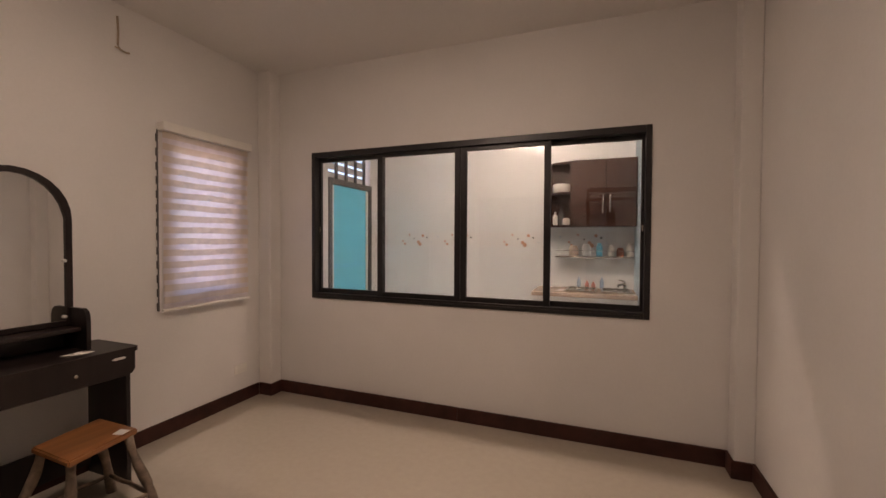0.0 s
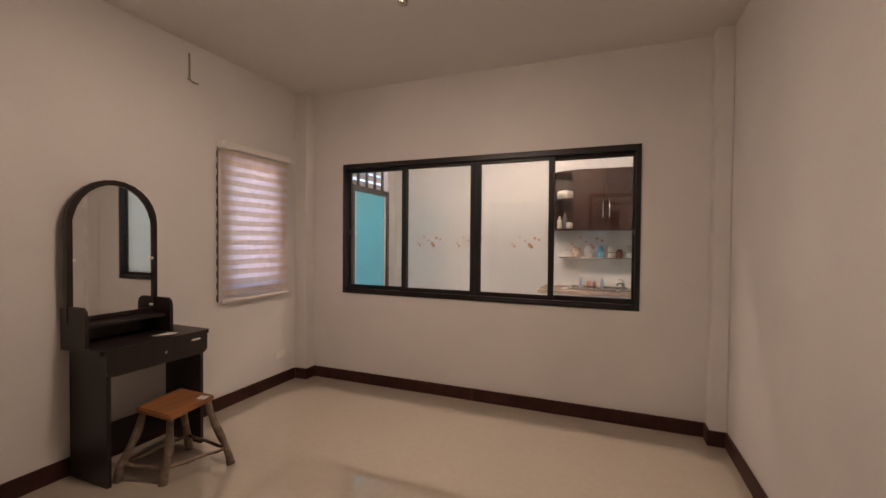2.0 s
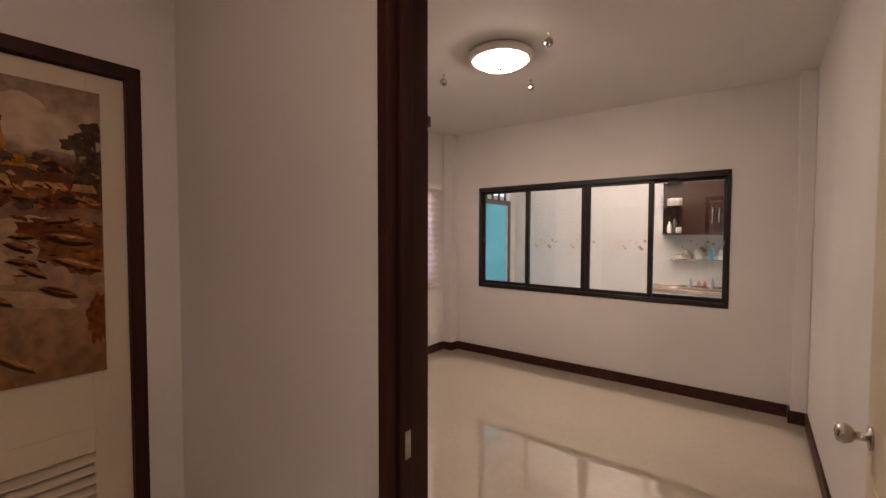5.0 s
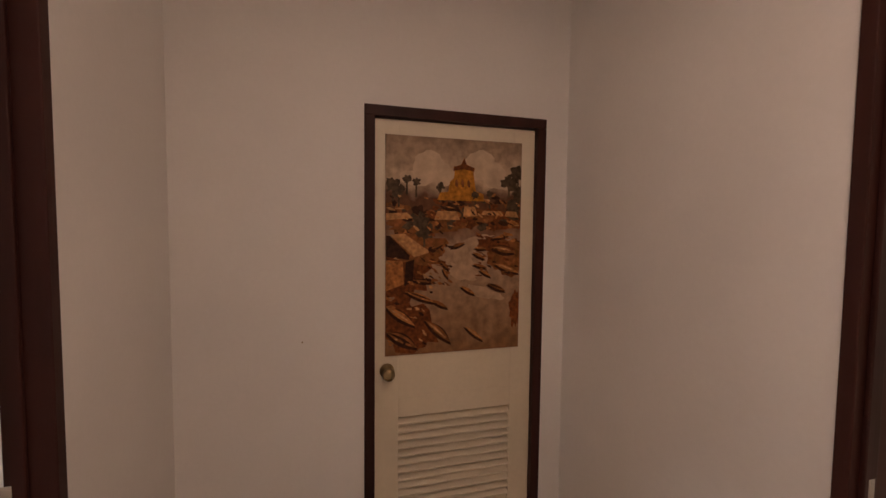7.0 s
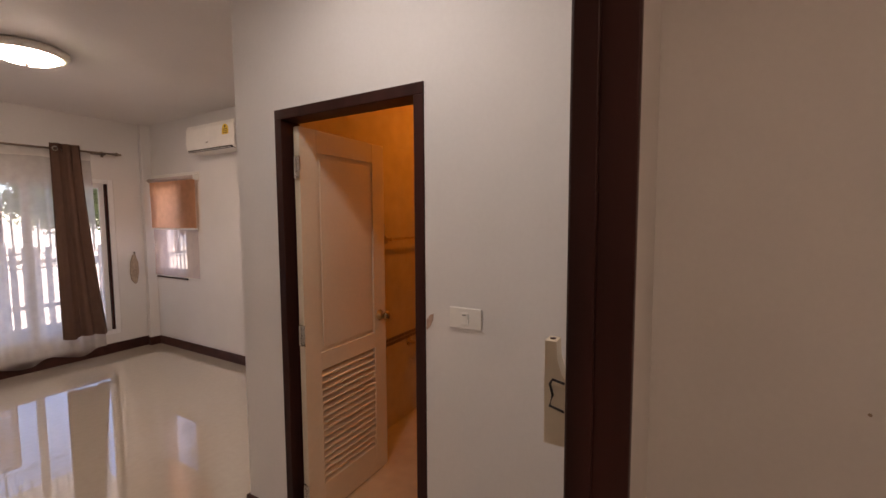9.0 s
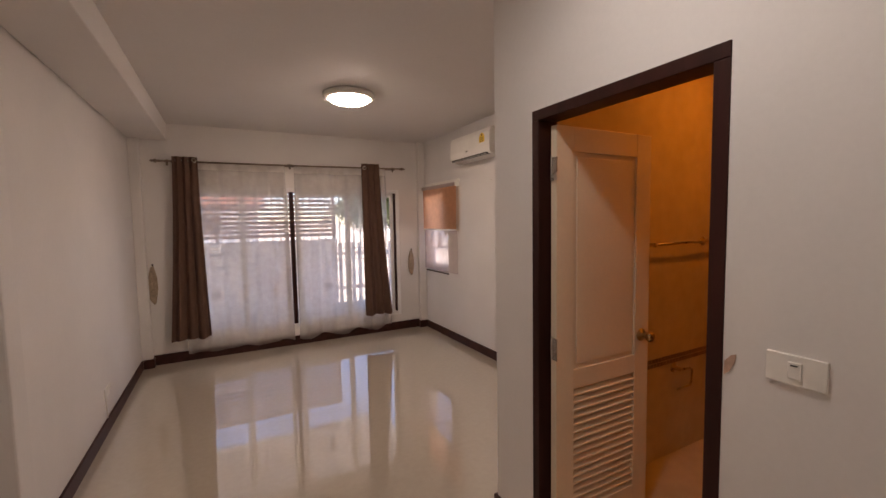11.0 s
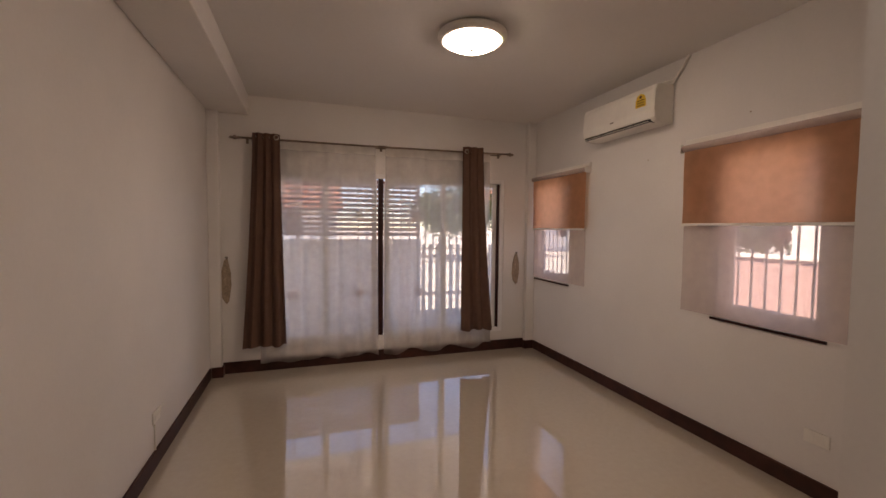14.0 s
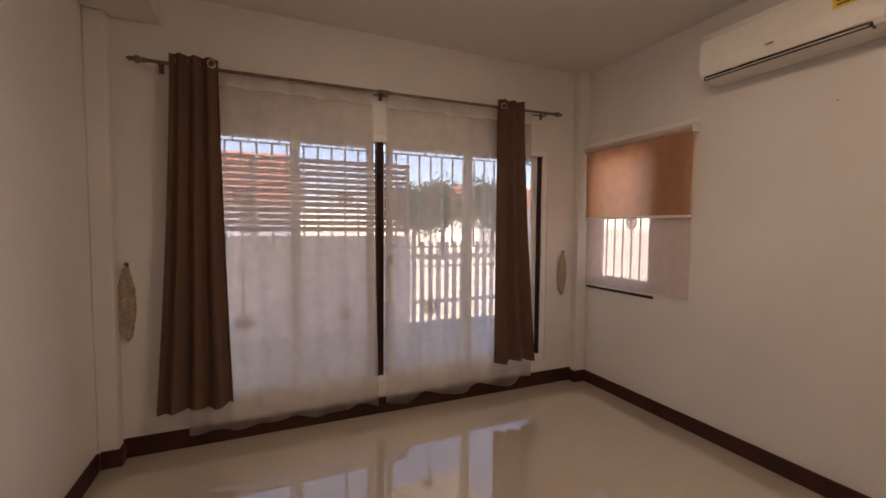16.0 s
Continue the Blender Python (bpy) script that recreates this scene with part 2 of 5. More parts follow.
M_SLAT = mat("brown_slat_paint", (0.24, 0.11, 0.085), 0.55, grain=20, grain_amt=0.2, stain=3, stain_amt=0.2, vary=0.12)
M_HOUSE = mat("white_render", (0.80, 0.78, 0.76), 0.8, grain=30, grain_amt=0.05, stain=1, stain_amt=0.1)
M_PINK = mat("pink_render", (0.44, 0.30, 0.29), 0.8, grain=30, grain_amt=0.05, stain=1, stain_amt=0.1)
M_CONC = mat("concrete_paving", (0.42, 0.41, 0.39), 0.85, grain=30, grain_amt=0.12, stain=1.2, stain_amt=0.2, bump=0.3, bump_scale=50)
M_LEAF = mat("leaf_green", (0.085, 0.12, 0.04), 0.5, grain=8, grain_amt=0.4, stain=3, stain_amt=0.4)
M_TRUNK = mat("tree_bark", (0.12, 0.085, 0.06), 0.85, grain=20, grain_amt=0.3, stain=4, stain_amt=0.2, bump=0.6, bump_scale=30)
M_PAINTING = painting_mat("sepia_river_print")
P_HUT = mat("print_hut_brown", (0.16, 0.042, 0.012), 0.45, spec=0.15, grain=60, grain_amt=0.4, stain=15, stain_amt=0.3)
P_ROOF = mat("print_roof_buff", (0.46, 0.22, 0.085), 0.45, spec=0.15, grain=60, grain_amt=0.3, stain=15, stain_amt=0.3)
P_BOAT = mat("print_boat_dark", (0.040, 0.013, 0.006), 0.45, spec=0.15, grain=60, grain_amt=0.4, stain=15, stain_amt=0.3)
P_GOLD = mat("print_temple_gold", (0.44, 0.165, 0.02), 0.45, spec=0.15, grain=60, grain_amt=0.35, stain=15, stain_amt=0.25)
P_TREE = mat("print_tree_dark", (0.075, 0.045, 0.024), 0.45, spec=0.15, grain=60, grain_amt=0.4, stain=15, stain_amt=0.3)


# ---- small builders ----
def box(bm, x0, x1, y0, y1, z0, z1, bevel=0.0):
    x0, x1 = min(x0, x1), max(x0, x1)
    y0, y1 = min(y0, y1), max(y0, y1)
    z0, z1 = min(z0, z1), max(z0, z1)
    v = [bm.verts.new(p) for p in ((x0, y0, z0), (x1, y0, z0), (x1, y1, z0), (x0, y1, z0), (x0, y0, z1), (x1, y0, z1), (x1, y1, z1), (x0, y1, z1))]
    f = [bm.faces.new([v[i] for i in q]) for q in ((0, 3, 2, 1), (4, 5, 6, 7), (0, 1, 5, 4), (1, 2, 6, 5), (2, 3, 7, 6), (3, 0, 4, 7))]
    if bevel:
        edges = list({e for face in f for e in face.edges})
        bmesh.ops.bevel(bm, geom=edges, offset=bevel, segments=2, affect="EDGES", profile=0.5)
    return v


def tube(bm, pts, radius, sides=10, cap=True):
    """A round bar along points; radius may be a number or one for each point."""
    pts = [Vector(p) for p in pts]
    radii = radius if isinstance(radius, (list, tuple)) else [radius] * len(pts)
    rings = []
    for i, p in enumerate(pts):
        d = (pts[min(i + 1, len(pts) - 1)] - pts[max(i - 1, 0)]).normalized()
        a = d.orthogonal().normalized() if abs(d.z) > 0.9 else d.cross(Vector((0, 0, 1))).normalized()
        b = d.cross(a)
        rings.append([bm.verts.new(p + radii[i] * (math.cos(t) * a + math.sin(t) * b)) for t in (2 * math.pi * k / sides for k in range(sides))])
    for r, s in zip(rings, rings[1:]):
        for k in range(sides):
            bm.faces.new((r[k], r[(k + 1) % sides], s[(k + 1) % sides], s[k]))
    if cap:
        bm.faces.new(rings[0][::-1])
        bm.faces.new(rings[-1])


def lathe(bm, profile, centre, axis="z", sides=32):
    """A turned shape: profile rows (radius, height) about an axis through centre."""
    rings = []
    for r, h in profile:
        ring = []
        for k in range(sides):
            a = 2 * math.pi * k / sides
            u, w = max(r, 1e-4) * math.cos(a), max(r, 1e-4) * math.sin(a)
            p = {"z": (u, w, h), "x": (h, u, w), "y": (u, h, w)}[axis]
            ring.append(bm.verts.new(Vector(centre) + Vector(p)))
        rings.append(ring)
    for r, s in zip(rings, rings[1:]):
        for k in range(sides):
            bm.faces.new((r[k], r[(k + 1) % sides], s[(k + 1) % sides], s[k]))
    bm.faces.new(rings[0][::-1])
    bm.faces.new(rings[-1])


def prism(bm, outline, axis, a, b):
    """An outline of 2D points pushed along an axis from a to b."""
    def at(p, d):
        return {"x": (d, p[0], p[1]), "y": (p[0], d, p[1]), "z": (p[0], p[1], d)}[axis]
    lo, hi = [bm.verts.new(at(p, a)) for p in outline], [bm.verts.new(at(p, b)) for p in outline]
    n = len(outline)
    bm.faces.new(lo[::-1])
    bm.faces.new(hi)
    for k in range(n):
        bm.faces.new((lo[k], lo[(k + 1) % n], hi[(k + 1) % n], hi[k]))


def finish(name, bm, material, smooth=False):
    bmesh.ops.recalc_face_normals(bm, faces=bm.faces[:])
    me = bpy.data.meshes.new(name)
    bm.to_mesh(me)
    bm.free()
    me.materials.append(material)
    if smooth:
        for p in me.polygons:
            p.use_smooth = True
    return me


def solid(name, bm, material, label="", category="", kind="", smooth=False, group=""):
    """A top-level thing of one mesh, with its origin at its base."""
    xs = [v.co for v in bm.verts]
    base = Vector((sum(c.x for c in xs) / len(xs), sum(c.y for c in xs) / len(xs), min(c.z for c in xs)))
    if kind != "structure":
        bmesh.ops.translate(bm, verts=bm.verts[:], vec=-base)
    ob = new(name, finish(name, bm, material, smooth))
    if kind != "structure":
        ob.location = base
    return tagged(ob, label, category, group, kind)


def thing(name, at, label, category, group="", kind=""):
    ob = new(name)
    ob.empty_display_size = 0.1
    ob.location = at
    return tagged(ob, label, category, group, kind)


def origin_of(ob):
    o = Vector(ob.location)
    while ob.parent:
        ob = ob.parent
        o += Vector(ob.location)
    return o


def part(name, bm, material, parent, label="", smooth=False):
    """Links a bmesh, drawn in world places, as one mesh under a thing or a part."""
    bmesh.ops.translate(bm, verts=bm.verts[:], vec=-origin_of(parent))
    ob = new(name, finish(name, bm, material, smooth))
    ob.parent = parent
    return tagged(ob, label)


def boxed(name, dims, material, parent, label="", bevel=0.0):
    bm = bmesh.new()
    box(bm, *dims, bevel)
    return part(name, bm, material, parent, label)


def slab(name, axis, a, b, u0, u1, z0, z1, holes, material, label):
    """A wall from a to b across its axis, u along it, with holes (u0, u1, z0, z1) cut through."""
    us = sorted({u0, u1, *(h[0] for h in holes), *(h[1] for h in holes)})
    zs = sorted({z0, z1, *(h[2] for h in holes), *(h[3] for h in holes)})
    us, zs = [u for u in us if u0 <= u <= u1], [z for z in zs if z0 <= z <= z1]
    full = {(i, j) for i in range(len(us) - 1) for j in range(len(zs) - 1)
            if not any(h[0] < (us[i] + us[i + 1]) / 2 < h[1] and h[2] < (zs[j] + zs[j + 1]) / 2 < h[3] for h in holes)}
    bm = bmesh.new()
    made = {}

    def v(d, i, j):
        if (d, i, j) not in made:
            p = (d, us[i], zs[j]) if axis == "x" else (us[i], d, zs[j])
            made[d, i, j] = bm.verts.new(p)
        return made[d, i, j]

    for i, j in full:
        for d in (a, b):
            bm.faces.new((v(d, i, j), v(d, i + 1, j), v(d, i + 1, j + 1), v(d, i, j + 1)))
        for di, dj, p, q in ((-1, 0, (i, j), (i, j + 1)), (1, 0, (i + 1, j), (i + 1, j + 1)), (0, -1, (i, j), (i + 1, j)), (0, 1, (i, j + 1), (i + 1, j + 1))):
            if (i + di, j + dj) not in full:
                bm.faces.new((v(a, *p), v(a, *q), v(b, *q), v(b, *p)))
    return solid(name, bm, material, label, "wall", "structure")


# ---- the large structure ----
H = 2.72
WEST, EAST = -2.78, 0.74


def lining(name, bm_boxes, material, label, category="trim"):
    bm = bmesh.new()
    for d in bm_boxes:
        box(bm, *d, 0.003)
    return solid(name, bm, material, label, category, "structure")


bm = bmesh.new()
box(bm, -2.9, 0.9, -8.98, 2.22, -0.15, 0)
floor = solid("floor", bm, M_FLOOR, "glossy cream polished tile floor", "floor", "structure")
bm = bmesh.new()
box(bm, -2.9, 0.9, -8.98, 2.22, H, H + 0.12)
ceiling = solid("ceiling", bm, M_CEIL, "plain off-white painted ceiling", "ceiling", "structure")

# bedroom shell
slab("wall_bedroom_north", "y", 2.12, 2.22, -2.9, 0.9, 0, H, [(-2.305, 0.208, 0.842, 2.023)], M_WALL, "off-white wall with a wide dark-framed window")
slab("wall_bedroom_west", "x", -2.9, WEST, -1.41, 2.12, 0, H, [(1.24, 1.76, 0.92, 1.98)], M_WALL, "off-white wall with a small blind-covered window")
slab("wall_bedroom_south", "y", -1.53, -1.41, -2.9, EAST, 0, H, [(-0.262, 0.63, 0, 2.08)], M_WALL, "off-white partition with a doorway")
slab("wall_east", "x", EAST, 0.9, -8.98, 2.12, 0, H, [], M_WALL, "long plain off-white wall")
# small hall and bathroom front
slab("wall_hall_west", "x", -1.48, -1.38, -5.06, -1.53, 0, H, [(-2.474, -1.643, 0, 2.06), (-4.768, -3.95, 0, 2.06)], M_WALL, "off-white wall with two doorways")
slab("wall_hall_south", "y", -3.265, -3.182, -1.38, EAST, 0, H, [(-0.720, 0.60, 0, 2.10)], M_WALL, "off-white partition with a wide doorway")
# living room shell
slab("wall_bath_south", "y", -5.06, -4.96, -3.92, -1.48, 0, H, [], M_WALL, "plain off-white wall end")
slab("wall_living_west", "x", -2.9, WEST + 0.01, -8.88, -5.06, 0, H, [(-8.79, -8.13, 0.87, 2.02), (-6.50, -5.85, 0.87, 2.02)], M_WALL, "off-white wall with two small windows")
slab("wall_living_south", "y", -8.98, -8.88, -2.9, EAST, 0, H, [(-2.38, 0.33, 0.22, 2.03)], M_WALL, "off-white wall with a wide curtained window")
# closets behind the doors
slab("wall_bath_west", "x", -3.92, -3.82, -4.96, -3.15, 0, H, [], M_BTILE, "tiled bathroom wall")
slab("wall_bath_north", "y", -3.25, -3.15, -3.82, -1.48, 0, H, [], M_BTILE, "tiled bathroom wall")
slab("wall_bath_lining", "y", -4.956, -4.93, -3.816, -1.485, 0, H - 0.003, [], M_BTILE, "tiled bathroom wall")
bm = bmesh.new()
box(bm, -3.82, -1.48, -4.93, -3.25, 0.002, 0.02)
solid("floor_bath", bm, M_BTILE, "cream tiled bathroom floor", "floor", "structure")

# pilasters and beam
for nm, d, lab in (("pilaster_1", (WEST, -2.65, 2.0, 2.12, 0, H), "shallow off-white corner pilaster"),
                   ("pilaster_2", (0.64, EAST, 2.0, 2.12, 0, H), "shallow off-white corner pilaster"),
                   ("pilaster_3", (0.64, EAST, -8.88, -8.79, 0, H - 0.19), "shallow off-white corner pilaster"),
                   ("pilaster_4", (0.64, EAST, -5.66, -5.52, 0, H - 0.19), "shallow off-white wall pilaster"),
                   ("pilaster_5", (WEST + 0.01, -2.66, -8.88, -8.81, 0, H), "shallow off-white corner pilaster"),
                   ("beam", (0.385, EAST, -8.88, -5.52, H - 0.19, H), "off-white ceiling beam along the wall")):
    bm = bmesh.new()
    box(bm, *d, 0.008)
    solid(nm, bm, M_WALL, lab, "pilaster" if nm != "beam" else "beam", "structure")

# baseboards
BB, BT = 0.10, 0.016
W2 = WEST + 0.01
runs = [("baseboard_1", [(WEST, WEST + BT, -1.41, 1.985, 0, BB), (WEST + BT, -2.65 + BT, 1.984, 2.0, 0, BB), (-2.65, -2.65 + BT, 2.0, 2.104, 0, BB),
                         (-2.65, -1.03, 2.104, 2.12, 0, BB)]),
        ("baseboard_2", [(-1.027, 0.64, 2.103, 2.12, 0, BB), (0.624, 0.64, 2.0, 2.103, 0, BB), (0.624, EAST - BT, 1.984, 2.0, 0, BB), (EAST - BT, EAST, -0.55, 2.0, 0, BB)]),
        ("baseboard_3", [(WEST, -0.29, -1.41, -1.41 + BT, 0, BB)]),
        ("baseboard_4", [(-1.38, -1.38 + BT, -3.182, -2.48, 0, BB), (-1.38, -1.38 + BT, -1.638, -1.53, 0, BB), (-1.364, -0.28, -1.546, -1.53, 0, BB),
                         (-1.364, -0.73, -3.182, -3.166, 0, BB)]),
        ("baseboard_5", [(W2, W2 + BT, -8.81, -5.06, 0, BB), (W2, -2.66 + BT, -8.81, -8.794, 0, BB), (-2.66, -2.66 + BT, -8.864, -8.81, 0, BB),
                         (-2.66, 0.64, -8.88, -8.864, 0, BB + 0.015)]),
        ("baseboard_6", [(0.624, 0.64, -8.864, -8.79, 0, BB), (0.624, EAST - BT, -8.79, -8.774, 0, BB), (EAST - BT, EAST, -8.774, -5.66, 0, BB),
                         (0.624, EAST - BT, -5.66, -5.676, 0, BB), (0.624, 0.64, -5.66, -5.52, 0, BB), (0.624, EAST, -5.52, -5.504, 0, BB), (EAST - BT, EAST, -5.504, -3.265, 0, BB)]),
        ("baseboard_7", [(-1.38, -1.38 + BT, -5.06, -4.775, 0, BB), (-1.38, -1.38 + BT, -3.945, -3.265, 0, BB), (-2.75, -1.38 + BT, -5.06, -5.076, 0, BB)])]
for nm, ds in runs:
    lining(nm, ds, M_BASE, "dark brown wooden baseboard with worn edge", "baseboard")

# door linings: dark wooden frames
lining("trim_bedroom_door", [(-0.272, -0.240, -1.54, -1.402, 0, 2.05), (0.60, 0.64, -1.54, -1.402, 0, 2.05), (-0.272, 0.64, -1.54, -1.402, 2.05, 2.09)], M_WOOD, "dark stained wooden door frame", "door frame")
lining("trim_bedroom_stop", [(-0.240, -0.228, -1.51, -1.47, 0, 2.05), (-0.228, 0.60, -1.51, -1.47, 2.037, 2.05)], M_WOOD, "dark wooden door stop", "door frame")
lining("trim_hall_opening", [(-0.726, -0.693, -3.27, -3.178, 0, 2.07), (0.565, 0.605, -3.27, -3.178, 0, 2.07), (-0.726, 0.605, -3.27, -3.178, 2.07, 2.11)], M_WOOD, "dark stained wooden opening frame", "door frame")
lining("trim_hall_stop", [(-0.693, -0.682, -3.266, -3.228, 0, 2.07)], M_WOOD, "dark wooden door stop", "door frame")


def door_frame(name, y0, y1, top, x0, x1, w=0.045):
    lining(name, [(x0, x1, y0, y0 + w, 0, top - w), (x0, x1, y1 - w, y1, 0, top - w), (x0, x1, y0, y1, top - w, top)], M_WOOD, "dark stained wooden door frame", "door frame")


door_frame("trim_poster_door", -2.474, -1.643, 2.06, -1.485, -1.375, 0.044)
door_frame("trim_bath_door", -4.768, -3.95, 2.06, -1.485, -1.375)

# kitchen shell beyond the inner window
KX0, KX1, KY = -3.02, 0.29, 4.42
slab("wall_kitchen_north", "y", KY, KY + 0.1, -3.1, 0.46, -0.1, 2.9, [], M_TILE, "white tiled kitchen wall")
slab("wall_kitchen_east", "x", KX1, KX1 + 0.1, 2.22, KY, -0.1, 2.9, [], mat("pale_blue_paint", (0.50, 0.66, 0.72), 0.5, grain=20, grain_amt=0.02, stain=2, stain_amt=0.04), "pale blue kitchen wall")
slab("wall_kitchen_west", "x", KX0 - 0.1, KX0, 2.22, KY, -0.1, 2.9, [(3.28, 4.22, 0, 2.52)], M_WALL, "white kitchen wall with a door and transom")
bm = bmesh.new()
box(bm, -3.1, 0.46, 2.22, KY + 0.1, -0.2, -0.1)
solid("floor_kitchen", bm, M_TILE, "pale tiled kitchen floor", "floor", "structure")
bm = bmesh.new()
box(bm, -3.1, 0.46, 2.22, KY + 0.1, 2.9, 3.0)
solid("ceiling_kitchen", bm, M_CEIL, "white kitchen ceiling", "ceiling", "structure")
# store room behind the poster door
slab("wall_store_west", "x", -2.2, -2.1, -3.15, -1.53, 0, H, [], M_WALL, "plain store room wall")
for nm, d in (("floor_bath_base", (-3.92, -2.9, -5.06, -3.15, -0.15, 0)), ("ceiling_bath", (-3.92, -2.9, -5.06, -3.15, H, H + 0.12))):
    bm = bmesh.new()
    box(bm, *d)
    solid(nm, bm, M_CEIL, "plain painted slab over the bathroom", "slab", "structure")


# ---- ceiling lamps ----
def ceiling_lamp(at, opal, label):
    x, y = at
    t = thing("ceiling_lamp", (x, y, H), label, "ceiling lamp", "round ceiling lamps")
    bm = bmesh.new()
    lathe(bm, [(0.10, 0), (0.205, -0.001), (0.224, -0.012), (0.226, -0.030), (0.216, -0.046), (0.198, -0.054), (0.184, -0.052), (0.180, -0.044), (0.10, -0.040)], (x, y, H), sides=48)
    part("rim", bm, M_WHITE, t, "pale metal rim", smooth=True)
    bm = bmesh.new()
    lathe(bm, [(0.17, -0.042), (0.179, -0.049), (0.170, -0.062), (0.14, -0.080), (0.10, -0.092), (0.05, -0.100), (0.012, -0.102)], (x, y, H), sides=48)
    part("shade", bm, opal, t, "glowing frosted glass bowl", smooth=True)
    bm = bmesh.new()
    lathe(bm, [(0.012, -0.100), (0.016, -0.106), (0.012, -0.114), (0.004, -0.118)], (x, y, H), sides=14)
    part("finial", bm, M_CHROME, t, "small metal finial", smooth=True)
    return t


ceiling_lamp((-1.04, 0.36), M_LAMP, "round frosted glass ceiling lamp, lit")
lamp_living = ceiling_lamp((-1.17, -6.98), M_LAMP2, "round frosted glass ceiling lamp with green leaf, lit")


def downlight(at, opal, label):
    """A flat surface-mounted lamp: a white ring round a glowing disc."""
    x, y = at
    t = thing("downlight", (x, y, H), label, "ceiling lamp", "flat downlights")
    bm = bmesh.new()
    lathe(bm, [(0.09, 0), (0.128, -0.001), (0.13, -0.03), (0.122, -0.036), (0.108, -0.034), (0.104, -0.028)], (x, y, H), sides=40)
    part("ring", bm, M_WHITE, t, "white metal ring", smooth=True)
    bm = bmesh.new()
    lathe(bm, [(0.103, -0.029), (0.103, -0.0305), (0.05, -0.031), (0.01, -0.031)], (x, y, H), sides=40)
    part("disc", bm, opal, t, "glowing flat diffuser")
    return t


# this first one is an assumed lamp, added out of view to brighten the hall
downlight((0.42, -2.35), M_HALL_FILL, "added fill downlight on the hall ceiling, out of view, lit")
downlight((-0.70, -4.10), M_LAMP4, "flat round downlight in the passage, lit")
bm = bmesh.new()
for a, r in ((150, 0.13), (158, 0.115), (168, 0.125), (178, 0.12)):
    c = Vector((-1.17 + r * math.cos(radians(a)), -6.98 - r * math.sin(radians(a)) * 0.6 + 0.1, H - 0.085))
    lathe(bm, [(0.004, -0.004), (0.014, -0.003), (0.016, 0.0), (0.004, 0.004)], c, sides=8)
part("leaf_print", bm, M_GREEN, lamp_living, "green painted leaf")

for x, y in ((-1.58, 0.42), (-1.085, 0.935), (-0.655, 0.28)):
    t = thing("ball_ornament", (x, y, H), "small mirrored ball hung from the ceiling", "ornament", "mirrored balls round the lamp")
    bm = bmesh.new()
    lathe(bm, [(0.012, 0), (0.012, -0.008), (0.003, -0.012), (0.003, -0.03)], (x, y, H), sides=12)
    part("hook", bm, M_CHROME, t)
    bm = bmesh.new()
    bmesh.ops.create_icosphere(bm, subdivisions=2, radius=0.03, matrix=Matrix.Translation((x, y, H - 0.058)))
    part("ball", bm, M_CHROME, t, "faceted silver ball")


# ---- bedroom: inner window to the kitchen ----
t = thing("window_1", (-1.06, 2.12, 0.82), "wide four-pane sliding window in dark bronze aluminium", "window", kind="structure")
X0, X1, Z0, Z1 = -2.316, 0.218, 0.832, 2.033
bm = bmesh.new()
for d in ((X0, X0 + 0.034, 2.108, 2.20, Z0, Z1), (X1 - 0.034, X1, 2.108, 2.20, Z0, Z1), (X0 + 0.034, X1 - 0.034, 2.108, 2.20, Z1 - 0.045, Z1),
          (X0 + 0.034, X1 - 0.034, 2.108, 2.20, Z0, Z0 + 0.042), (X0 + 0.05, X1 - 0.05, 2.103, 2.108, Z0 + 0.008, Z0 + 0.026)):
    box(bm, *d, 0.003)
part("window_frame", bm, M_BLACK, t)
for i, (a, b, yy) in enumerate(((-2.282, -1.668, 2.165), (-1.705, -1.022, 2.130), (-1.020, -0.385, 2.131), (-0.42, 0.184, 2.165))):
    bm = bmesh.new()
    w = 0.044 if yy < 2.15 else 0.032
    wa, wb = (0.018 if i == 0 else w), (0.018 if i == 3 else w)
    z0, z1 = Z0 + 0.042, Z1 - 0.045
    for d in ((a, a + wa, yy, yy + 0.028, z0, z1), (b - wb, b, yy, yy + 0.028, z0, z1), (a + wa, b - wb, yy, yy + 0.028, z1 - 0.03, z1), (a + wa, b - wb, yy, yy + 0.028, z0, z0 + 0.035)):
        box(bm, *d, 0.002)
    s = part("sash", bm, M_BLACK, t)
    p = boxed("pane", (a + wa, b - wb, yy + 0.011, yy + 0.016, z0 + 0.035, z1 - 0.03), M_GLASS, s)
    p.visible_shadow = False
for zz, xx in ((1.40, -2.272), (1.40, 0.175)):
    boxed("latch", (xx - 0.006, xx + 0.006, 2.15, 2.164, zz - 0.02, zz + 0.02), M_CHROME, t, "small silver latch", 0.002)

# wall cord, outlet
bm = bmesh.new()
tube(bm, [(-2.772, 0.92, 2.64), (-2.770, 0.922, 2.55), (-2.768, 0.918, 2.47), (-2.760, 0.925, 2.445), (-2.752, 0.95, 2.436), (-2.758, 0.975, 2.442)], 0.006, 8)
tube(bm, [(-2.765, 0.90, 2.455), (-2.758, 0.915, 2.447), (-2.755, 0.93, 2.44)], 0.005, 6)
solid("cable", bm, M_RATTAN, "short brown cable stub hanging on the wall", "cable", smooth=True)


